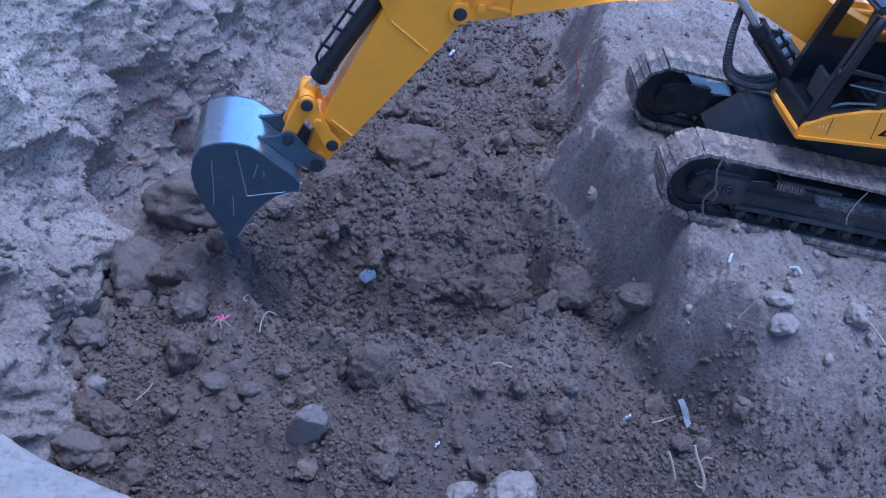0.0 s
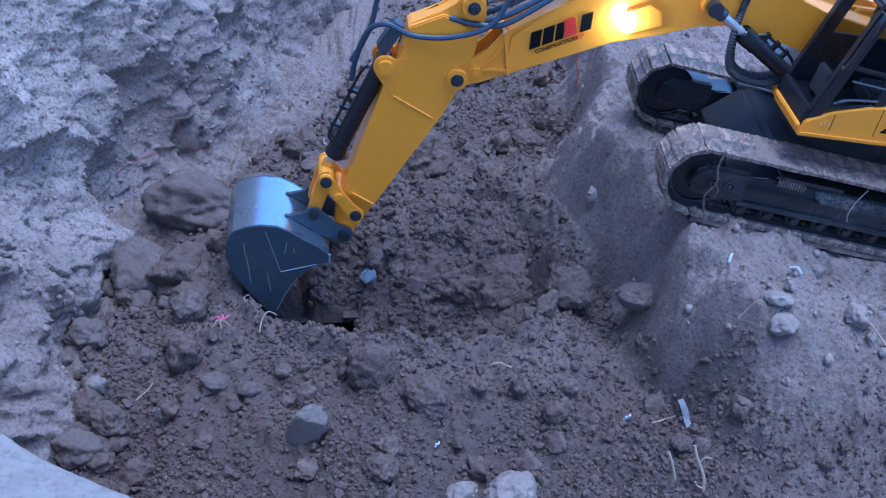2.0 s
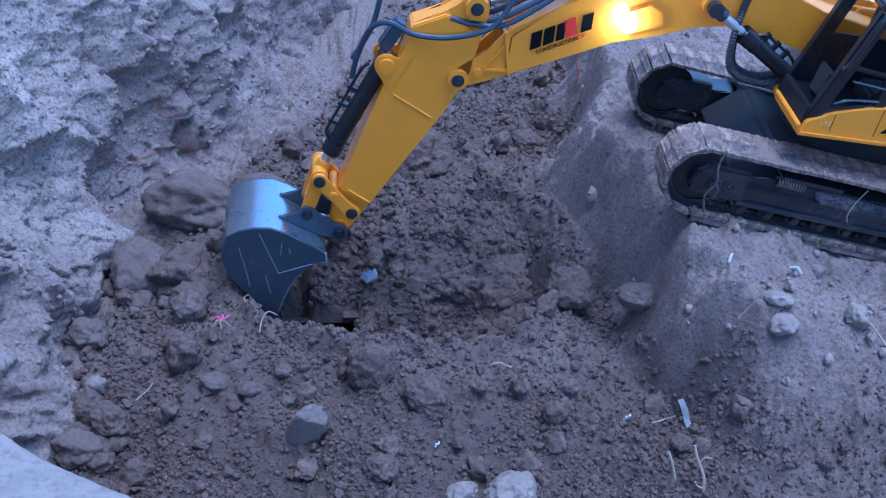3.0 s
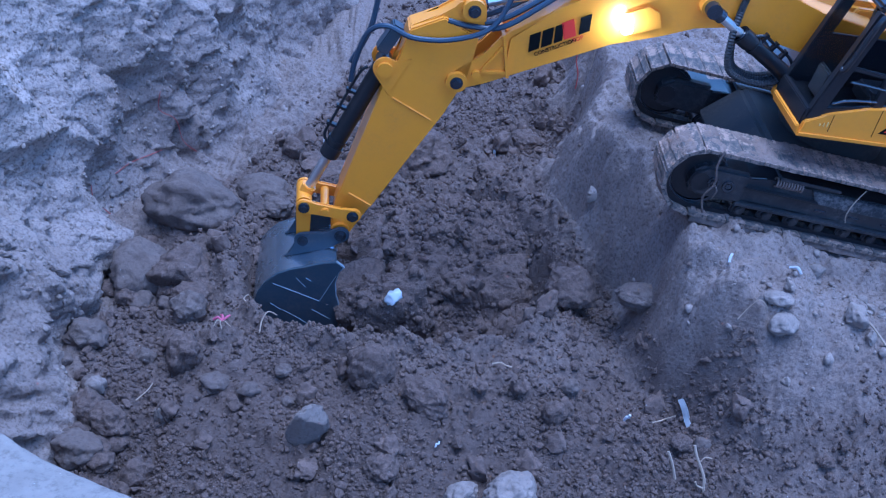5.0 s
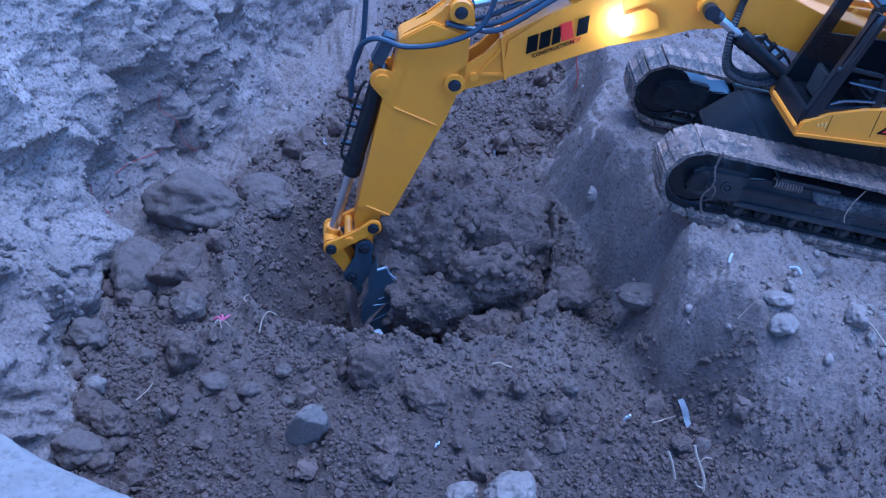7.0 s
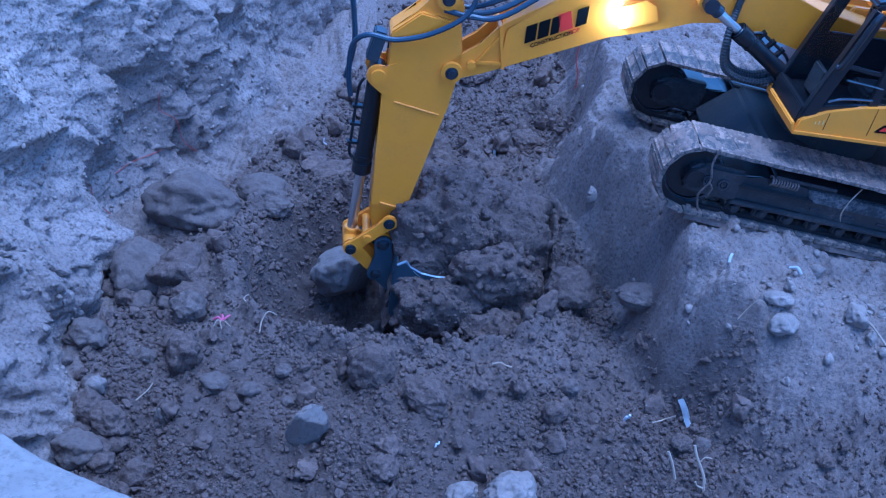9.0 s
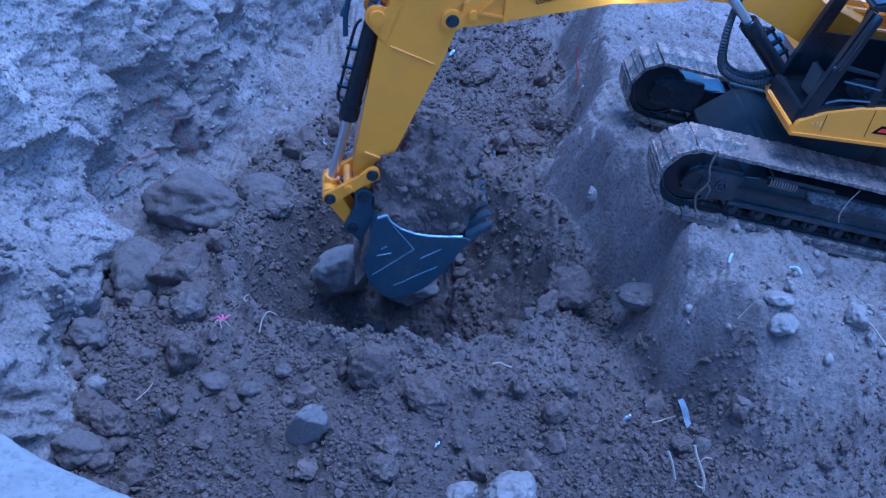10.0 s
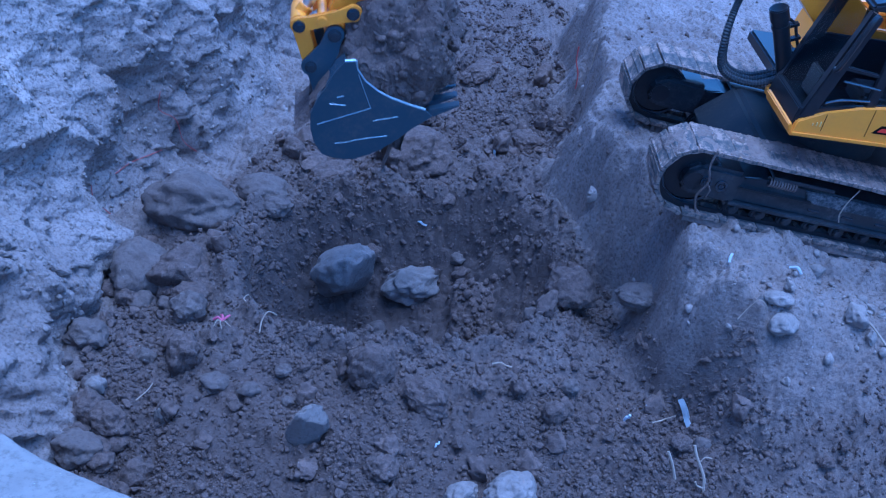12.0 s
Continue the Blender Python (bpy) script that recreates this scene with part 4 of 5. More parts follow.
    for k in range(3):
        bm = bmesh.new()
        x = -0.0725 - 0.003 * k
        prism(bm, [(x, 0.0945), (x - 0.0007, 0.0945), (x - 0.0007, 0.0965 + 0.001 * k), (x, 0.0965 + 0.001 * k)], 0.0884, 0.0893, 0)
        part("warning_mark", bm, PALEMARK, deck, smooth=False)
    for k in range(3):
        bm = bmesh.new()
        tube(bm, [(-0.070, 0.010 + 0.006 * k, 0.100), (-0.045, 0.012 + 0.007 * k, 0.092), (-0.022 + 0.003 * k, 0.014 + 0.007 * k, 0.100), (-0.014 + 0.003 * k, 0.016 + 0.006 * k, 0.125), (-0.012, 0.018, 0.148), (-0.014, 0.016, 0.158)], 0.0024, 8, 0.26, 22)
        part("hose", bm, RUBBER, deck, "looped black hydraulic hose")
    return deck


PALEMARK = painted("pale_mark", (0.75, 0.5, 0.15), 0.5, 0.2)
build_tracks()
hang_roots()
build_body()
boom, stick = build_boom(), build_stick()
rocker, push_link = build_linkage()
bucket = build_bucket()
bucket_barrel, bucket_rod = build_cylinder("bucket_cylinder", 0.098, 0.0072, 0.0042, 0.090, 0.0, 0.0066, lines=True)
stick_barrel, stick_rod = build_cylinder("stick_cylinder", 0.085, 0.0072, 0.0042, 0.080, 0.0, 0.0066, 1)
boom_barrel, boom_rod = build_cylinder("boom_cylinder", 0.066, 0.0066, 0.0038, 0.060, 0.0235, 0.0062, 1, lines=True)

# ---- clods, stones and loose earth ----


def lump_mesh(name, seed, radii, mat, level=3, rough=0.35, crumb=0.0, slab=0.0):
    """An uneven clod: a ball pushed in and out at several scales, flattened on some sides."""
    bm = bmesh.new()
    bmesh.ops.create_icosphere(bm, subdivisions=level, radius=1.0)
    rng = random.Random(seed)
    off = Vector((rng.uniform(-50, 50), rng.uniform(-50, 50), rng.uniform(-50, 50)))
    cuts = [(Vector((rng.gauss(0, 1), rng.gauss(0, 1), rng.gauss(0, 1))).normalized(), rng.uniform(0.62, 0.9)) for _ in range(7)]
    size = max(radii)
    for v in bm.verts:
        d = v.co.normalized()
        r = 1 + rough * noise.noise(d * 1.3 + off) + 0.5 * rough * noise.noise(d * 2.9 + off) + 0.25 * rough * noise.noise(d * 6 + off)
        if crumb:
            q = d * (size / 0.012) + off
            r += crumb * (0.9 - noise.voronoi(q)[0][0]) * 0.16 + crumb * (0.7 - noise.voronoi(q * 2.3)[0][0]) * 0.09 + crumb * 0.05 * noise.noise(q * 4)
        p = d * r
        for n, k in cuts:
            over = p.dot(n) - k
            if over > 0:
                p -= n * over * (0.3 if slab == 0 else slab)
        v.co = Vector((p.x * radii[0], p.y * radii[1], p.z * radii[2]))
    me = bpy.data.meshes.new(name)
    bm.to_mesh(me)
    bm.free()
    return finish(me, mat, True, 60 if level > 2 else 50)


def ground_at(x, y):
    return float(ground_height(np.array([[x]]), np.array([[y]]))[0][0, 0])


CLOD_LABEL = "rounded clod of dark brown earth lying on loose soil"
ROCKS = [
    # name, x, y, half sizes in metres, material, label
    ("boulder", -0.232, 0.898, (0.044, 0.030, 0.031), STONE, "large brown earth-caked boulder at the foot of the wall"),
    ("boulder", -0.172, 0.930, (0.026, 0.020, 0.017), STONE, "brown earth-caked boulder beside a larger one"),
    ("stone", -0.158, 0.905, (0.015, 0.012, 0.010), STONE, "small rounded brown stone on loose earth"),
    ("boulder", -0.266, 0.822, (0.030, 0.026, 0.026), STONE, "round brown clod as large as a fist, dusty"),
    ("clod", -0.245, 0.825, (0.021, 0.018, 0.016), LOOSE, CLOD_LABEL),
    ("clod", -0.215, 0.785, (0.018, 0.016, 0.013), LOOSE, CLOD_LABEL),
    ("clod", -0.275, 0.800, (0.015, 0.014, 0.015), LOOSE, CLOD_LABEL),
    ("clod", -0.238, 0.800, (0.013, 0.012, 0.011), LOOSE, CLOD_LABEL),
    ("clod", -0.296, 0.735, (0.017, 0.014, 0.015), STONE, CLOD_LABEL),
    ("clod", -0.212, 0.710, (0.014, 0.013, 0.019), LOOSE, CLOD_LABEL),
    ("clod", -0.057, 0.690, (0.019, 0.015, 0.022), LOOSE, "large crumbling clod set into the slope"),
    ("clod", -0.012, 0.664, (0.019, 0.014, 0.014), LOOSE, "large crumbling clod set into the slope"),
    ("slab_stone", -0.104, 0.632, (0.0165, 0.008, 0.0245), PEBBLE, "flat angular grey-brown stone leaning on the slope"),
    ("clod", -0.046, 0.605, (0.013, 0.012, 0.012), LOOSE, CLOD_LABEL),
    ("stone", 0.051, 0.586, (0.021, 0.016, 0.014), DUST, "pale grey angular stone in loose soil"),
    ("stone", 0.014, 0.588, (0.013, 0.010, 0.009), DUST, "pale grey angular stone in loose soil"),
    ("boulder", 0.166, 0.760, (0.021, 0.014, 0.011), STONE, "flat brown stone at the foot of the ledge"),
    ("clod", 0.112, 0.793, (0.022, 0.018, 0.018), LOOSE, "large crumbling clod beside the crater"),
    ("stone", 0.076, 0.765, (0.009, 0.007, 0.010), STONE, "small angular brown stone"),
    ("stone", 0.103, 0.693, (0.008, 0.007, 0.008), STONE, "small angular brown stone"),
    ("clod", 0.088, 0.658, (0.010, 0.009, 0.010), LOOSE, CLOD_LABEL),
    ("stone", -0.185, 0.690, (0.012, 0.010, 0.008), STONE, "small rounded brown stone on loose earth"),
]
ROCKS += [
    ("stone", -0.278, 0.683, (0.008, 0.007, 0.009), DUST, "small pale stone on loose earth"),
    ("stone", -0.221, 0.657, (0.006, 0.005, 0.010), DUST, "small pale upright stone"),
    ("clod", -0.281, 0.666, (0.014, 0.013, 0.014), LOOSE, CLOD_LABEL),
    ("clod", -0.262, 0.652, (0.016, 0.013, 0.013), LOOSE, CLOD_LABEL),
    ("clod", -0.285, 0.640, (0.011, 0.011, 0.014), LOOSE, CLOD_LABEL),
    ("clod", -0.272, 0.633, (0.012, 0.010, 0.011), LOOSE, CLOD_LABEL),
    ("clod", -0.262, 0.620, (0.010, 0.009, 0.009), LOOSE, CLOD_LABEL),
    ("stone", -0.130, 0.700, (0.007, 0.006, 0.006), STONE, "small rounded brown stone on loose earth"),
    ("stone", -0.155, 0.679, (0.009, 0.007, 0.006), STONE, "small rounded brown stone on loose earth"),
    ("stone", -0.124, 0.673, (0.006, 0.005, 0.005), STONE, "small rounded brown stone on loose earth"),
    ("clod", 0.258, 0.674, (0.012, 0.010, 0.008), CRUST, "dry pale clod on the dusty ledge"),
    ("clod", 0.256, 0.688, (0.011, 0.008, 0.006), CRUST, "dry pale clod on the dusty ledge"),
    ("clod", 0.300, 0.742, (0.007, 0.006, 0.005), DUST, "dry pale clod on the dusty ledge"),
    ("stone", 0.200, 0.632, (0.007, 0.006, 0.006), STONE, "small rounded brown stone on loose earth"),
    ("clod", 0.184, 0.634, (0.008, 0.007, 0.006), LOOSE, CLOD_LABEL),
    ("clod", -0.108, 0.955, (0.024, 0.019, 0.016), LOOSE, CLOD_LABEL),
    ("clod", -0.128, 0.985, (0.014, 0.012, 0.012), LOOSE, CLOD_LABEL),
    ("clod", -0.150, 1.005, (0.012, 0.011, 0.012), LOOSE, CLOD_LABEL),
    ("boulder", -0.030, 0.990, (0.040, 0.030, 0.024), LOOSE, "broad dark clod behind the crater"),
    ("clod", 0.046, 0.958, (0.016, 0.013, 0.012), LOOSE, CLOD_LABEL),
    ("clod", 0.042, 1.175, (0.020, 0.016, 0.011), LOOSE, CLOD_LABEL),
    ("clod", -0.022, 1.055, (0.014, 0.012, 0.012), LOOSE, CLOD_LABEL),
    ("clod", 0.085, 1.030, (0.016, 0.013, 0.010), LOOSE, CLOD_LABEL),
    ("clod", -0.070, 1.100, (0.015, 0.013, 0.011), LOOSE, CLOD_LABEL),
    ("stone", -0.068, 0.900, (0.010, 0.009, 0.008), LOOSE, "small dark clod inside the crater"),
    ("stone", 0.014, 0.905, (0.007, 0.006, 0.006), STONE, "small rounded brown stone in the crater"),
    ("stone", -0.062, 0.840, (0.010, 0.009, 0.008), STONE, "small rounded brown stone in the crater"),
    ("stone", -0.030, 0.884, (0.027, 0.017, 0.018), PEBBLE, "long brown stone on the crater floor"),
]
# rubble that has rolled to the foot of the wall
rubble = random.Random(21)
for k in range(26):
    y = rubble.uniform(0.60, 0.84)
    size = 0.0065 * (1 - rubble.random()) ** -0.35
    ROCKS.append(("clod", float(wall_foot(y)) + 0.012 + 0.10 * rubble.random() ** 1.4, y, (size, size * rubble.uniform(0.75, 1.0), size * rubble.uniform(0.75, 1.05)), (LOOSE, STONE)[k % 2], CLOD_LABEL))
for k, (name, x, y, radii, mat, label) in enumerate(ROCKS):
    big = max(radii) > 0.012
    slab = name == "slab_stone"
    ob = new(name, lump_mesh(name, 100 + k, radii, mat, 5 if big else 4, 0.25 if slab else 0.24 if name == "boulder" else 0.34, 0.8 if big and mat is LOOSE else 0.65 if big else 0.3, 0.95 if slab else 0))
    ob.matrix_basis = pose(x, y, ground_at(x, y) + radii[2] * (0.42 if not slab else 0.55), 12 if slab else random.uniform(-15, 15), random.uniform(-14, 14), random.uniform(-25, 25) if not slab else 24)
    tagged(ob, label, "boulder" if name == "boulder" else "clod" if name == "clod" else "stone", "stones and clods in the pit")

# a few hundred smaller clods, each by itself
SMALL = [lump_mesh("small_clod", 500 + i, (0.005, 0.0043, 0.0038), (LOOSE, LOOSE, LOOSE, CRUST)[i % 4], 4, 0.6, 1.6, 0.9) for i in range(12)]
rng = np.random.default_rng(7)


def zone(x, y):
    """How thickly clods lie: most in the dug soil and at the foot of the wall, few on the trodden dust."""
    z, dusty = (a[0] for a in ground_height(x[None], y[None]))
    foot = np.maximum(0, 1 - (x - wall_foot(y)) / 0.12)
    pile = np.exp(-((x - 0.32) / 0.07) ** 2 - ((y - 0.70) / 0.035) ** 2)
    inside = np.hypot((x + 0.035) / 0.132, (y - 0.832) / 0.1) < 0.9
    return z, np.where(inside, 0.15, 0.45 + 0.6 * foot) * np.maximum(0.04, 1 - 5 * np.maximum(0, dusty)) + 0.8 * pile, dusty


cx, cy = rng.uniform(-0.33, 0.43, 6000), rng.uniform(0.53, 1.30, 6000)
cz, thick, dusty = zone(cx, cy)
fits = (cx > wall_foot(cy) + 0.004) & (rng.random(6000) < thick) & ~((cx > 0.14) & (cy > 0.72))
for i in np.where(fits)[0][:290]:
    r = (0.0028 if cy[i] < 0.93 else 0.0038) * (1 - rng.random()) ** -0.5
    r = min(r, 0.0105 if cy[i] < 0.93 else 0.015)
    dry = dusty[i] > 0.12
    ob = new("small_clod", SMALL[3 + 4 * int(rng.integers(0, 3))] if dry else SMALL[int(rng.integers(0, 3)) + 4 * int(rng.integers(0, 3))])
    ob.matrix_basis = pose(cx[i], cy[i], cz[i] + 0.3 * r, *rng.uniform(0, 360, 3)) @ Matrix.Diagonal((200 * r, 200 * r, 200 * r, 1))
    tagged(ob, "small clod of dry grey earth on dust" if dry else "small crumbly clod of brown earth on loose soil", "clod", "small clods")


def base_shape(level, seed):
    bm = bmesh.new()
    bmesh.ops.create_icosphere(bm, subdivisions=level, radius=1.0)
    r = random.Random(seed)
    off = Vector((r.uniform(-9, 9), r.uniform(-9, 9), r.uniform(-9, 9)))
    for v in bm.verts:
        v.co *= 1 + 0.5 * noise.noise(v.co * 1.2 + off) + (0.25 * r.uniform(-1, 1) if level == 1 else 0.22 * noise.noise(v.co * 3 + off) + 0.06 * r.uniform(-1, 1))
    for _ in range(6):
        n, k = Vector((r.gauss(0, 1), r.gauss(0, 1), r.gauss(0, 1))).normalized(), r.uniform(0.45, 0.8)
        for v in bm.verts:
            v.co -= n * max(0, v.co.dot(n) - k) * 0.85
    bm.verts.ensure_lookup_table()
    V = np.array([v.co for v in bm.verts])
    F = np.array([[v.index for v in f.verts] for f in bm.faces])
    bm.free()
    return V, F


def scatter(name, shapes, places, sizes, mat, label, category, seed):
    """Crumbs as one mesh: every place gets a turned and stretched copy of one of the shapes."""
    r = np.random.default_rng(seed)
    vs, fs, n = [], [], 0
    pick = r.integers(0, len(shapes), len(places))
    for k, (V, F) in enumerate(shapes):
        at = np.where(pick == k)[0]
        q = r.normal(size=(len(at), 4))
        q /= np.linalg.norm(q, axis=1)[:, None]
        w, x, y, z = q.T
        R = np.stack([1 - 2 * (y * y + z * z), 2 * (x * y - z * w), 2 * (x * z + y * w), 2 * (x * y + z * w), 1 - 2 * (x * x + z * z), 2 * (y * z - x * w),
                      2 * (x * z - y * w), 2 * (y * z + x * w), 1 - 2 * (x * x + y * y)], -1).reshape(-1, 3, 3)
        S = V[None] * r.uniform(0.65, 1.25, (len(at), 1, 3)) * sizes[at][:, None, None]
        P = np.einsum("nij,nvj->nvi", R, S) + places[at][:, None]
        vs.append(P.reshape(-1, 3))
        fs.append((F[None] + n + (np.arange(len(at)) * len(V))[:, None, None]).reshape(-1, 3))
        n += len(at) * len(V)
    V, F = np.concatenate(vs), np.concatenate(fs)
    me = bpy.data.meshes.new(name)
    me.vertices.add(len(V))
    me.vertices.foreach_set("co", V.reshape(-1).astype(np.float32))
    me.loops.add(F.size)
    me.loops.foreach_set("vertex_index", F.reshape(-1).astype(np.int32))
    me.polygons.add(len(F))
    me.polygons.foreach_set("loop_start", np.arange(0, F.size, 3, dtype=np.int32))
    me.update(calc_edges=True)
    me.materials.append(mat)
    if len(shapes[0][0]) > 20:
        me.shade_smooth()
        me.set_sharp_from_angle(angle=radians(40))
    return tagged(new(name, me), label, category, kind="stuff")


def crumbs(count, lo, hi, power, seed, dusty):
    r = np.random.default_rng(seed)
    x, y = r.uniform(-0.36, 0.44, count * 4), 0.52 + 0.85 * r.random(count * 4) ** 1.15
    z, d = ground_height(x[None], y[None])
    z, d = z[0], d[0]
    patch = step(-0.5, 0.6, fbm(x, y, 0.06, 33, 3))
    inside = np.hypot((x + 0.035) / 0.132, (y - 0.832) / 0.1) < 0.85
    pile = np.exp(-((x - 0.32) / 0.09) ** 2 - ((y - 0.70) / 0.04) ** 2)
    share = np.where(d > 0.12, 0.05 + 0.95 * pile, 0 if dusty else 1) if dusty else np.where(d < 0.12, 0.3 + 0.7 * patch, 0.01) * np.where(inside, 0.3, 1)
    keep = (r.random(len(x)) < share) & (x > wall_foot(y) - 0.01)
    x, y, z = x[keep][:count], y[keep][:count], z[keep][:count]
    s = np.minimum(lo * (1 - r.random(len(x))) ** -power, hi)
    return np.stack([x, y, z + 0.3 * s], -1), s


FINE, MID = [base_shape(1, 900 + i) for i in range(8)], [base_shape(2, 950 + i) for i in range(10)]
P, S = crumbs(60000, 0.0007, 0.0030, 0.45, 1, False)
scatter("soil_crumbs", FINE, P, S, LOOSE, "fine dark crumbs of loose earth", "soil", 1)
P, S = crumbs(2200, 0.0014, 0.0050, 0.5, 2, False)
scatter("soil_lumps", MID, P, S, LOOSE, "small dark lumps of loose earth", "soil", 2)
P, S = crumbs(3500, 0.0007, 0.005, 0.6, 3, True)
scatter("dry_crumbs", FINE, P, S, CRUST, "dry pale crumbs on the dusty ledge", "soil", 3)
s, h = rng.uniform(0.56, 1.3, 14000), rng.uniform(0.0, 0.42, 14000)
keep = fbm(s, h, 0.09, 44, 3) > -0.15
s, h = s[keep], h[keep]
x, y, z = wall_point(s, h)
size = np.minimum(0.0006 * (1 - rng.random(len(s))) ** -0.55, 0.0032)
scatter("wall_crumbs", FINE, np.stack([x, y, z], -1), size, CRUST, "dry crumbs stuck to the earth wall", "soil", 4)

# ---- the soil that the bucket digs ----
heap = tagged(new("soil_clump", lump_mesh("soil_clump", 47, (0.043, 0.043, 0.050), LOOSE, 6, 0.42, 0.4)), "heap of dark crumbly earth dug up by the bucket", "soil")

mesh_points = np.array([v.co for v in heap.data.vertices])
pick = np.random.default_rng(5).choice(len(mesh_points), 1100, replace=False)
some = np.minimum(0.0009 * (1 - np.random.default_rng(6).random(1100)) ** -0.55, 0.006)
scatter("crumb", FINE, mesh_points[pick], some, LOOSE, "", "", 19).parent = heap


def clump(seed, radii, label, count=700):
    """A mass of loose earth with crumbs on it."""
    ob = tagged(new("soil_clump", lump_mesh("soil_clump", seed, radii, LOOSE, 5, 0.45, 0.9)), label, "soil")
    pts = np.array([v.co for v in ob.data.vertices])
    r = np.random.default_rng(seed)
    at = r.choice(len(pts), count, replace=False)
    scatter("crumb", FINE, pts[at], np.minimum(0.0010 * (1 - r.random(count)) ** -0.55, 0.006), LOOSE, "", "", seed).parent = ob
    return ob


# earth heaved up round the bucket: where it is buried, where it swells to, where it slumps to
HEAVED = [
    (clump(301, (0.052, 0.040, 0.046), "heaved mass of loose dark earth beside the bucket"), (0.036, 0.862, -0.160), (0.044, 0.858, -0.086), (0.050, 0.865, -0.225)),
    (clump(302, (0.046, 0.034, 0.040), "heaved mass of loose dark earth behind the bucket"), (-0.006, 0.892, -0.150), (0.012, 0.892, -0.078), (0.012, 0.890, -0.225)),
    (clump(305, (0.034, 0.020, 0.030), "crumbling bank of loose earth before the bucket", 400), (0.028, 0.808, -0.190), (0.040, 0.796, -0.094), (0.040, 0.800, -0.235)),
    (clump(306, (0.034, 0.022, 0.030), "crumbling bank of loose earth inside the crater's crest", 400), (0.040, 0.772, -0.196), (0.044, 0.770, -0.148), (0.040, 0.775, -0.215)),
    (clump(304, (0.030, 0.024, 0.026), "heaved mass of loose dark earth at the crater's edge", 400), (0.062, 0.815, -0.180), (0.066, 0.812, -0.125), (0.072, 0.815, -0.190)),
]


pushed = clump(303, (0.042, 0.024, 0.036), "crumbling bank of loose earth pushed along by the bucket")


def fill_height(x, y):
    """The loose slope that fills the crater before it is dug."""
    z = curve(y, [0.74, 0.775, 0.80, 0.835, 0.875, 0.90, 0.945], [-0.150, -0.163, -0.160, -0.140, -0.106, -0.096, -0.090])
    z = z + 0.012 * np.exp(-((x - 0.03) / 0.05) ** 2 - ((y - 0.90) / 0.03) ** 2) - 0.010 * np.exp(-((x - 0.02) / 0.05) ** 2 - ((y - 0.79) / 0.03) ** 2)
    return z + 0.010 * fbm(x, y, 0.06, 15, 3) + 0.8 * crumble(x + 3.3, y + 1.7, 1.0) - 0.008


fills = []
for k, (cx, cy, leave, need, kept) in enumerate((
        (-0.135, 0.885, 0.6, 1.0, (0.016, -0.052)), (-0.140, 0.835, 0.5, 1.0, (0.016, -0.052)), (-0.100, 0.800, 0.3, 0.9, (0.016, -0.052)), (-0.095, 0.860, 3.6, 2.6, (0.016, -0.052)), (-0.085, 0.905, 4.6, 1.8, (0.016, -0.052)),
        (-0.045, 0.905, 5.2, 1.8, (0.016, -0.052)), (-0.050, 0.855, 5.2, 1.8, (0.016, -0.052)), (-0.050, 0.795, 5.6, 1.6, (0.016, -0.052)), (0.000, 0.905, 6.2, 2.2, (0.016, -0.052)), (0.000, 0.845, 6.4, 2.4, (0.016, -0.052)),
        (0.000, 0.790, 7.2, 2.4, (0.016, -0.052)), (0.048, 0.895, 7.6, 2.0, (0.016, -0.052)), (0.048, 0.840, 7.8, 2.0, (0.016, -0.052)))):
    u, v = np.meshgrid(np.linspace(-0.042, 0.042, 64), np.linspace(-0.0345, 0.0345, 52))
    rr = (u ** 4 + v ** 4) ** 0.25 + 0.003 * fbm(u + cx, v + cy, 0.03, 60 + k, 3)
    drop = np.clip(rr - 0.0285, 0, 1)
    z = fill_height(u + cx, v + cy) - 3.0 * drop ** 1.5 / 0.1 + 0.0012 * fbm(u, v, 0.02, 70 + k, 2)
    deep = 0.035 if k in (3, 4, 5, 6, 8, 9, 11) else 0.060
    low = float(z[26, 32]) - deep
    z = np.maximum(z - np.where(drop > 0.004, deep - 0.035, 0), low) - low - deep
    top = np.stack([u, v, z], -1)
    ob = sheet("soil_piece", top, LOOSE)
    tagged(ob, "piece of loose dark earth filling the crater", "soil", "loose earth in the crater")
    ob.matrix_basis = pose(cx, cy, low + deep)
    r = np.random.default_rng(k)
    n = 520
    a, b = r.uniform(-0.034, 0.034, n), r.uniform(-0.034, 0.034, n)
    ok = np.maximum(abs(a), abs(b)) < 0.029
    a, b = a[ok], b[ok]
    s = np.minimum(0.0010 * (1 - r.random(len(a))) ** -0.5, 0.0052)
    c = scatter("crumb", FINE, np.stack([a, b, fill_height(a + cx, b + cy) - low - deep + 0.2 * s], -1), s, LOOSE, "", "", 20 + k)
    c.parent = ob
    fills.append((ob, (cx, cy, low + deep), leave, need, kept))
found = tagged(new("stone", lump_mesh("stone", 44, (0.029, 0.024, 0.031), PEBBLE, 5, 0.3, 0.5, 0.8)), "angular grey-brown stone rolling free in the crater", "stone", "stones and clods in the pit")
plastic = tagged(new("plastic_scrap", lump_mesh("plastic_scrap", 45, (0.0075, 0.006, 0.0095), LENS, 3, 0.6, 0.0, 1.0)), "crumpled clear plastic scrap half buried in soil", "scrap")
crumb_things = []
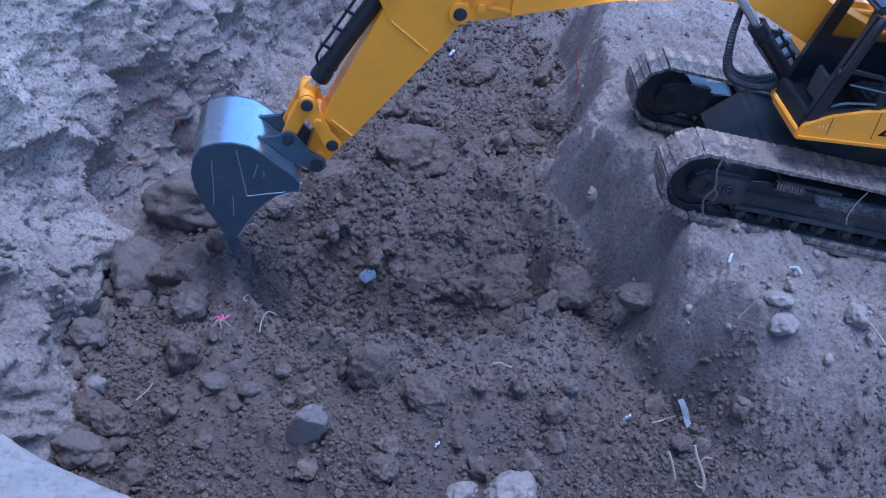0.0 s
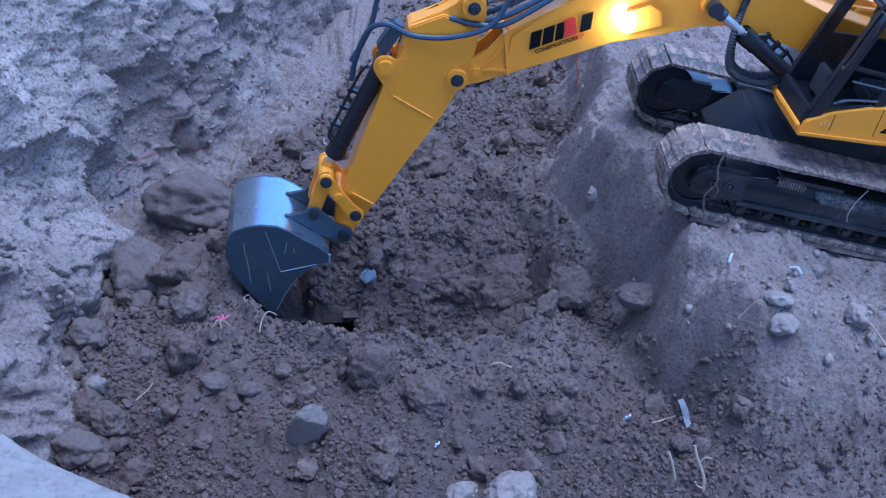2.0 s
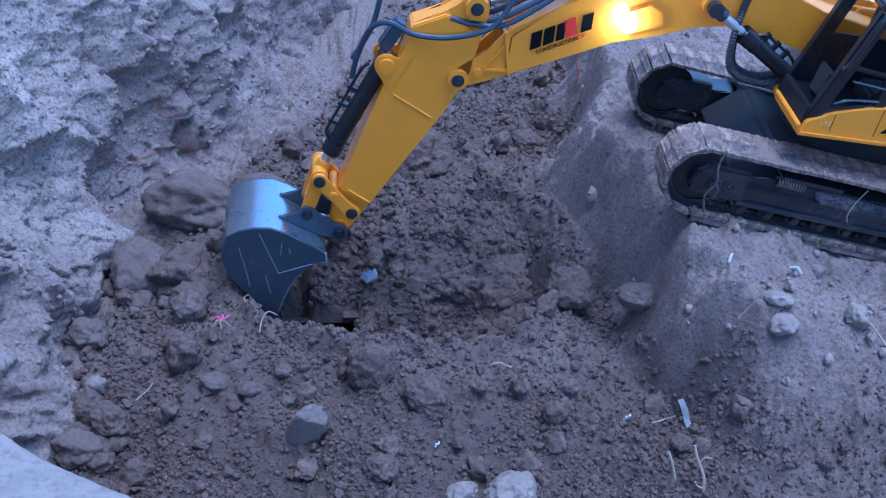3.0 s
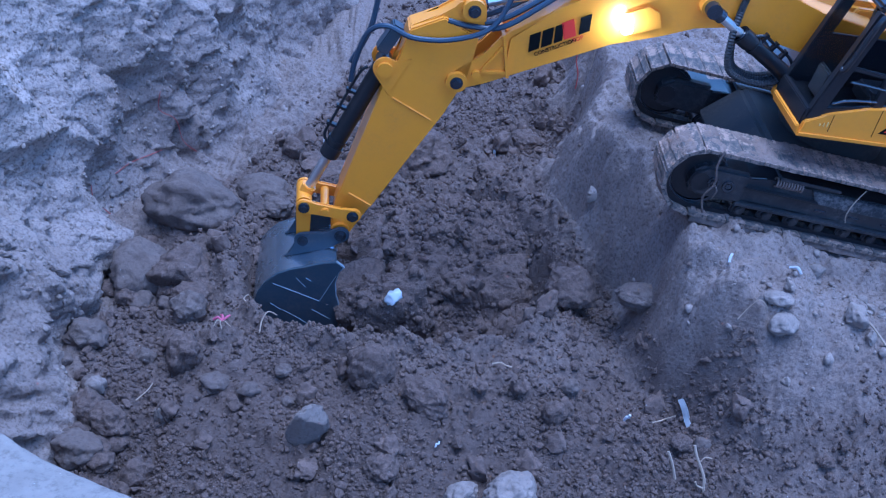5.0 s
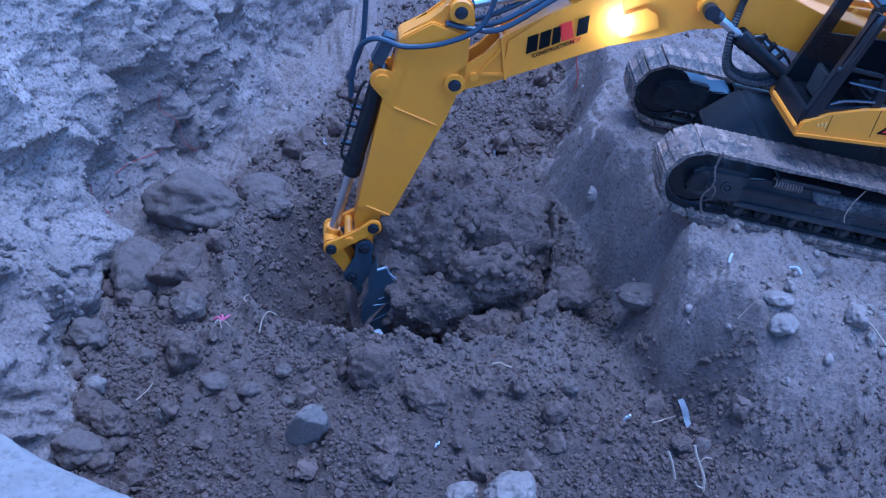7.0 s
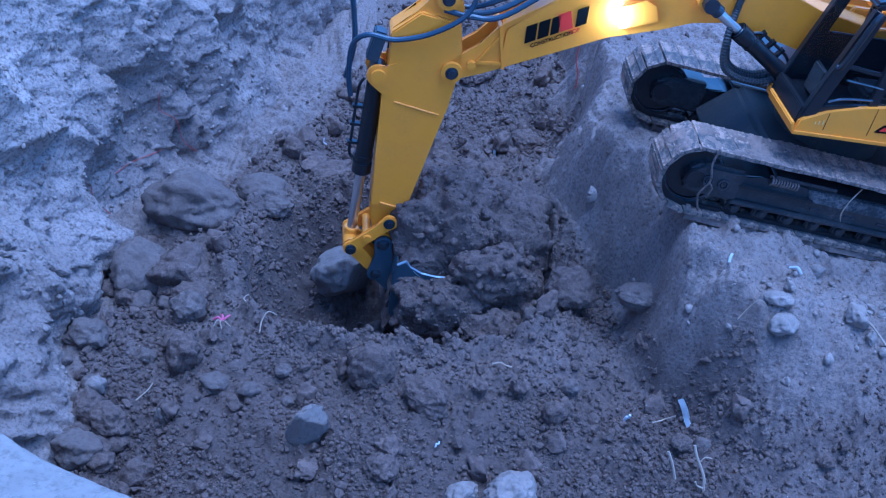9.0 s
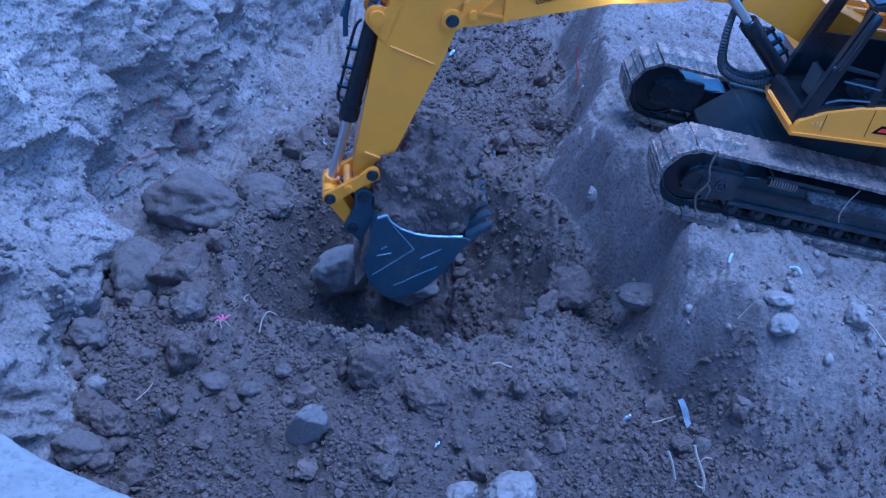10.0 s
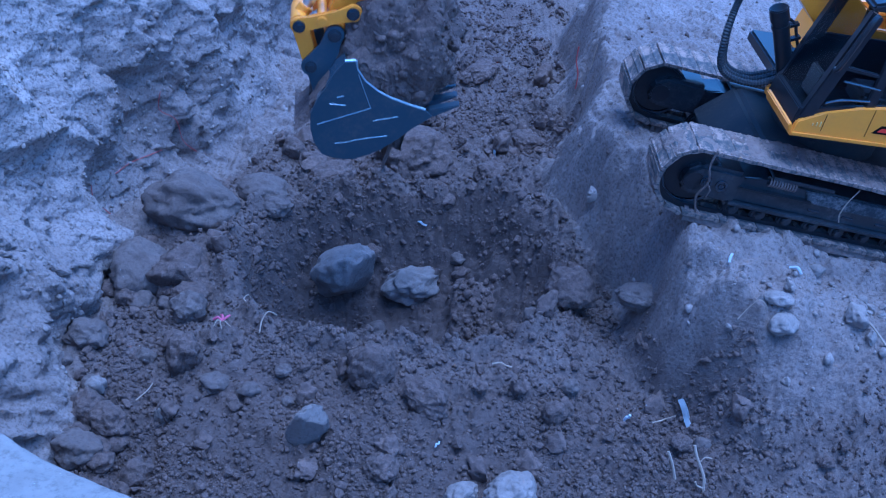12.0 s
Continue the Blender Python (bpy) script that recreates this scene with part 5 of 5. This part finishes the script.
for k in range(14):
    ob = new("small_clod", SMALL[(0, 1, 2, 4, 5, 6)[k % 6]])
    r = random.uniform(0.8, 2.0)
    ob.matrix_basis = Matrix.Diagonal((r, r, r, 1))
    ob.scale = (r, r, r)
    crumb_things.append((ob, Vector((random.uniform(-0.11, 0.05), random.uniform(0.80, 0.90), 0)), random.uniform(4.9, 6.8), Vector((random.uniform(-0.05, 0.01), random.uniform(-0.034, 0.03), random.uniform(-0.085, -0.03)))))
    tagged(ob, "small crumbly clod of brown earth on loose soil", "clod", "small clods")

# ---- litter: straws, threads, scraps ----


def strand(name, pts, r, mat, label, category):
    bm = bmesh.new()
    tube(bm, pts, r, 6, 0, 5)
    return tagged(part(name, bm, mat), label, category)


def lying(x, y, turn, length, bend=0.2, lift=0.003):
    d = Vector((math.cos(radians(turn)), math.sin(radians(turn)), 0))
    n = Vector((-d.y, d.x, 0))
    out = []
    for k in range(4):
        u = k / 3 - 0.5
        p = Vector((x, y, 0)) + d * u * length + n * bend * length * (random.uniform(-0.4, 0.4) + (0.25 - u * u))
        out.append((p.x, p.y, ground_at(p.x, p.y) + lift + 0.004 * random.random()))
    return out


for x, y, turn, length, r, mat, label in (
        (-0.146, 0.738, 55, 0.022, 0.0006, STRAW, "short dry straw on the crater rim"), (0.048, 0.700, -25, 0.017, 0.0007, STRAW, "short dry straw in loose soil"),
        (-0.165, 0.770, 80, 0.024, 0.0005, STRAW, "thin dry root in the crater wall"), (-0.237, 0.676, 60, 0.020, 0.0005, STRAW, "short dry straw in loose soil"),
        (-0.298, 0.670, 10, 0.018, 0.0007, WHITE, "pale straw at the foot of the wall"), (-0.004, 0.628, 60, 0.006, 0.0007, WHITE, "tiny white chip on loose soil"),
        (0.147, 0.666, 0, 0.004, 0.0012, WHITE, "tiny white chip on loose soil"), (0.223, 0.718, 65, 0.007, 0.0011, WHITE, "white chip on the dusty ledge"),
        (0.275, 0.719, -40, 0.010, 0.0012, WHITE, "white chip on the dusty ledge"), (0.330, 0.678, -40, 0.024, 0.0009, STRAW, "pale straw on the dusty ledge"),
        (0.153, 1.070, 70, 0.035, 0.0005, STRAW, "thin pale straw on dry earth"), (0.175, 0.663, 15, 0.020, 0.0006, STRAW, "thin dry straw in loose soil"),
        (0.235, 0.680, 5, 0.022, 0.0004, STRAW, "thin dry straw on the dusty ledge"), (0.010, 1.217, 50, 0.009, 0.002, WHITE, "white chip on dark soil"),
        (0.052, 0.995, 80, 0.007, 0.0014, WHITE, "white chip on dark soil"), (-0.122, 1.030, 110, 0.014, 0.0007, WHITE, "white straw on dark soil")):
    strand("straw" if mat is STRAW else "white_chip", lying(x, y, turn, length), r, mat, label, "straw" if mat is STRAW else "chip")


def on_wall(s, h, out=0.002):
    x, y, z = wall_point(np.array([[s]]), np.array([[h]]))
    return (float(x[0, 0]) + out, float(y[0, 0]) - out, float(z[0, 0]))


for pts in ([(0.995, 0.118), (0.992, 0.10), (0.998, 0.085), (1.000, 0.06), (1.004, 0.045)], [(0.925, 0.068), (0.942, 0.070), (0.96, 0.068), (0.975, 0.064)], [(0.905, 0.070), (0.898, 0.055), (0.902, 0.040), (0.897, 0.026)]):
    strand("root_thread", [on_wall(*p) for p in pts], 0.0004, ROOT, "thin reddish root hanging on the earth wall", "root")
strand("root_thread", [(0.139, 1.079, -0.060), (0.141, 1.083, -0.045), (0.139, 1.088, -0.032), (0.141, 1.092, -0.018)], 0.0007, ROOT, "thin reddish thread in the far soil", "root")


def scrap(name, x, y, w, l, turn, mat, label, category, tilt=25, lift=0.004):
    """A torn, curled flake."""
    bm = bmesh.new()
    n = 7
    rows = []
    for i in range(n):
        u = i / (n - 1) - 0.5
        ww = w * (0.42 + 0.1 * math.sin(9 * u + x * 90))
        rows.append([bm.verts.new((v * ww, u * l, 0.25 * w * math.cos(v * 3) + 0.2 * w * math.sin(u * 9 + v))) for v in (-1, -0.5, 0, 0.5, 1)])
    for a, b in zip(rows, rows[1:]):
        for k in range(4):
            bm.faces.new((a[k], a[k + 1], b[k + 1], b[k]))
    bmesh.ops.solidify(bm, geom=bm.faces[:], thickness=0.0006)
    ob = part(name, bm, mat)
    ob.matrix_basis = pose(x, y, ground_at(x, y) + lift, tilt, 8, turn)
    return tagged(ob, label, category)


scrap("plastic_flake", 0.193, 0.662, 0.007, 0.026, 18, WHITE, "torn white plastic flake on loose soil", "scrap", 30, 0.006)
scrap("blue_chip", 0.117, 0.800, 0.005, 0.009, 8, BLUE, "small blue plastic chip on a clod", "scrap", 50, 0.022)
scrap("paper_scrap", -0.142, 1.044, 0.007, 0.012, -40, WHITE, "torn white paper scrap on dark soil", "scrap", 20, 0.008)
scrap("plastic_flake", -0.020, 0.921, 0.003, 0.010, 70, WHITE, "pale plastic flake in the soil", "scrap", 20, 0.004)
for x, y in ((-0.181, 0.730), (-0.322, 0.742)):
    flower = tagged(new("flower_head"), "withered pink flower head with dry stalks", "flower")
    flower.matrix_basis = pose(x, y, ground_at(x, y) + 0.006, 0, 0, 30)
    for k in range(6):
        bm = bmesh.new()
        tube(bm, [(0, 0, 0), (0.004 * math.cos(k), 0.004 * math.sin(k), 0.002), (0.008 * math.cos(k + 0.3), 0.008 * math.sin(k + 0.3), 0.001 - 0.0008 * k)], 0.0010 if k < 3 else 0.0004, 6, 0, 4)
        part("petal" if k < 3 else "stalk", bm, PINK if k < 3 else STRAW, flower)
twig = tagged(new("twig"), "dry forked twig standing in loose soil", "twig")
twig.matrix_basis = pose(0.194, 0.590, ground_at(0.194, 0.590))
for pts, r in (([(0, 0, -0.01), (0.001, 0.004, 0.008), (0.000, 0.008, 0.016), (-0.005, 0.014, 0.028), (-0.007, 0.018, 0.036)], 0.0011), ([(0, 0.003, 0.006), (-0.005, 0.002, 0.010), (-0.0065, 0.002, 0.014)], 0.0008), ([(-0.003, 0.012, 0.024), (0.001, 0.013, 0.028), (0.006, 0.012, 0.028)], 0.0005)):
    bm = bmesh.new()
    tube(bm, pts, r, 6, 0, 5)
    part("branch", bm, STRAW, twig)
strand("straw", [(0.172, 0.592, -0.125), (0.169, 0.596, -0.112), (0.166, 0.600, -0.104)], 0.0010, STRAW, "pale broken stalk standing in loose soil", "straw")


def motions():
    times = [i / 10 for i in range(121)]
    walk(excavator, [(t, body_pose(t)) for t in times])
    poses = [(t, arm(t)) for t in times]
    for ob, key in ((boom, "boom"), (stick, "stick"), (rocker, "rocker"), (push_link, "link"), (bucket, "bucket"), (bucket_barrel, "bucket_barrel"), (bucket_rod, "bucket_rod"),
                    (stick_barrel, "stick_barrel"), (stick_rod, "stick_rod"), (boom_barrel, "boom_barrel"), (boom_rod, "boom_rod")):
        walk(ob, [(t, p[key]) for t, p in poses])

    def carried(t, x, y, z, turn=0):
        # a place in the bucket's space
        return body_pose(t) @ arm(t)["bucket"] @ pose(x, y, z, 0, turn, 0)

    def blend(t, a, b, p, q):
        w = float(step(a, b, t))
        l = p.translation.lerp(q.translation, w)
        return Matrix.Translation(l) @ p.to_quaternion().slerp(q.to_quaternion(), w).to_matrix().to_4x4()

    walk(heap, [(t, blend(t, 4.6, 7.4, pose(-0.015, 0.872, -0.165, 0, 8, 20), carried(t, -0.019, 0.0, -0.052, -75))) for t in times])
    for k, (ob, home, leave, need, kept) in enumerate(fills):
        x, y, z = home
        if k < 3:
            # pressed down as the teeth bite in
            walk(ob, [(0.0, pose(x, y, z)), (leave, pose(x, y, z)), (leave + need, pose(x + 0.010, y + 0.004, z - 0.042)), (6.0, pose(x + 0.020, y + 0.004, z - 0.060)), (12.0, pose(x + 0.020, y + 0.004, z - 0.060))])
            continue
        if k in (10, 12):
            # slumps into the hole when the bucket lifts
            walk(ob, [(0.0, pose(x, y, z)), (9.2, pose(x, y, z)), (10.0, pose(x - 0.008, y, z - 0.035)), (12.0, pose(x - 0.008, y, z - 0.035))])
            continue
        if k in (8, 9, 11):
            # lifted with the bucket
            walk(ob, [(t, blend(t, 9.15, 10.0, pose(*home), carried(t, kept[0], 0.0, kept[1], -85))) for t in times])
            continue
        walk(ob, [(t, blend(t, leave, leave + need, pose(*home), carried(t, kept[0], 0.0, kept[1], -85))) for t in times])
    walk(found, [(0.0, pose(-0.050, 0.868, -0.150, 40, 30, -40)), (7.0, pose(-0.050, 0.868, -0.150, 40, 30, -40)), (7.8, pose(-0.070, 0.862, -0.140, 20, -10, 0)),
                 (8.5, pose(-0.093, 0.868, -0.137, 0, -30, 10)), (12.0, pose(-0.093, 0.868, -0.137, 0, -30, 10))])
    walk(plastic, [(0.0, pose(-0.070, 0.842, -0.126, 20, 0, 0)), (3.2, pose(-0.068, 0.842, -0.126, 20, 0, 0)), (4.8, pose(-0.045, 0.775, -0.098, 20, 0, 15)), (5.5, pose(-0.043, 0.774, -0.097, 20, 10, 20)),
                   (6.0, pose(-0.044, 0.773, -0.100, 20, 20, 40)), (6.5, pose(-0.052, 0.772, -0.116, 0, 40, 60)), (7.2, pose(-0.058, 0.775, -0.150, 0, 60, 60)), (12.0, pose(-0.058, 0.775, -0.215, 0, 60, 60))])
    walk(pushed, [(0.0, pose(-0.056, 0.797, -0.208)), (3.0, pose(-0.056, 0.797, -0.205)), (4.8, pose(-0.054, 0.797, -0.130, 0, 4, 0)), (5.5, pose(-0.046, 0.797, -0.123, 0, 8, 0)), (6.0, pose(-0.038, 0.797, -0.120, 0, 12, 0)),
                  (6.5, pose(-0.026, 0.796, -0.118, 0, 16, 0)), (7.0, pose(-0.006, 0.793, -0.120, 0, 24, 0)), (9.3, pose(0.002, 0.791, -0.122, 0, 28, 0)), (10.1, pose(0.004, 0.792, -0.240, 0, 30, 0)), (12.0, pose(0.004, 0.792, -0.240, 0, 30, 0))])
    for ob, buried, swollen, slumped in HEAVED:
        mid = tuple(0.55 * a + 0.45 * b for a, b in zip(buried, swollen))
        walk(ob, [(0.0, pose(*buried)), (4.9, pose(*buried)), (6.0, pose(*mid, 0, 6, 0)), (7.1, pose(*swollen, 0, 12, 0)), (9.3, pose(*swollen, 0, 14, 0)), (10.1, pose(*slumped, 10, 20, 0)), (12.0, pose(*slumped, 10, 20, 0))])
    for ob, home, start, kept in crumb_things:
        r = ob.scale[0]
        p = pose(home.x, home.y, -0.096 - 0.25 * max(0, 0.885 - home.y), 30, 60, 90 * r)
        walk(ob, [(t, blend(t, start, start + 1.2, p, carried(t, kept.x, kept.y, kept.z))) for t in times])


motions()
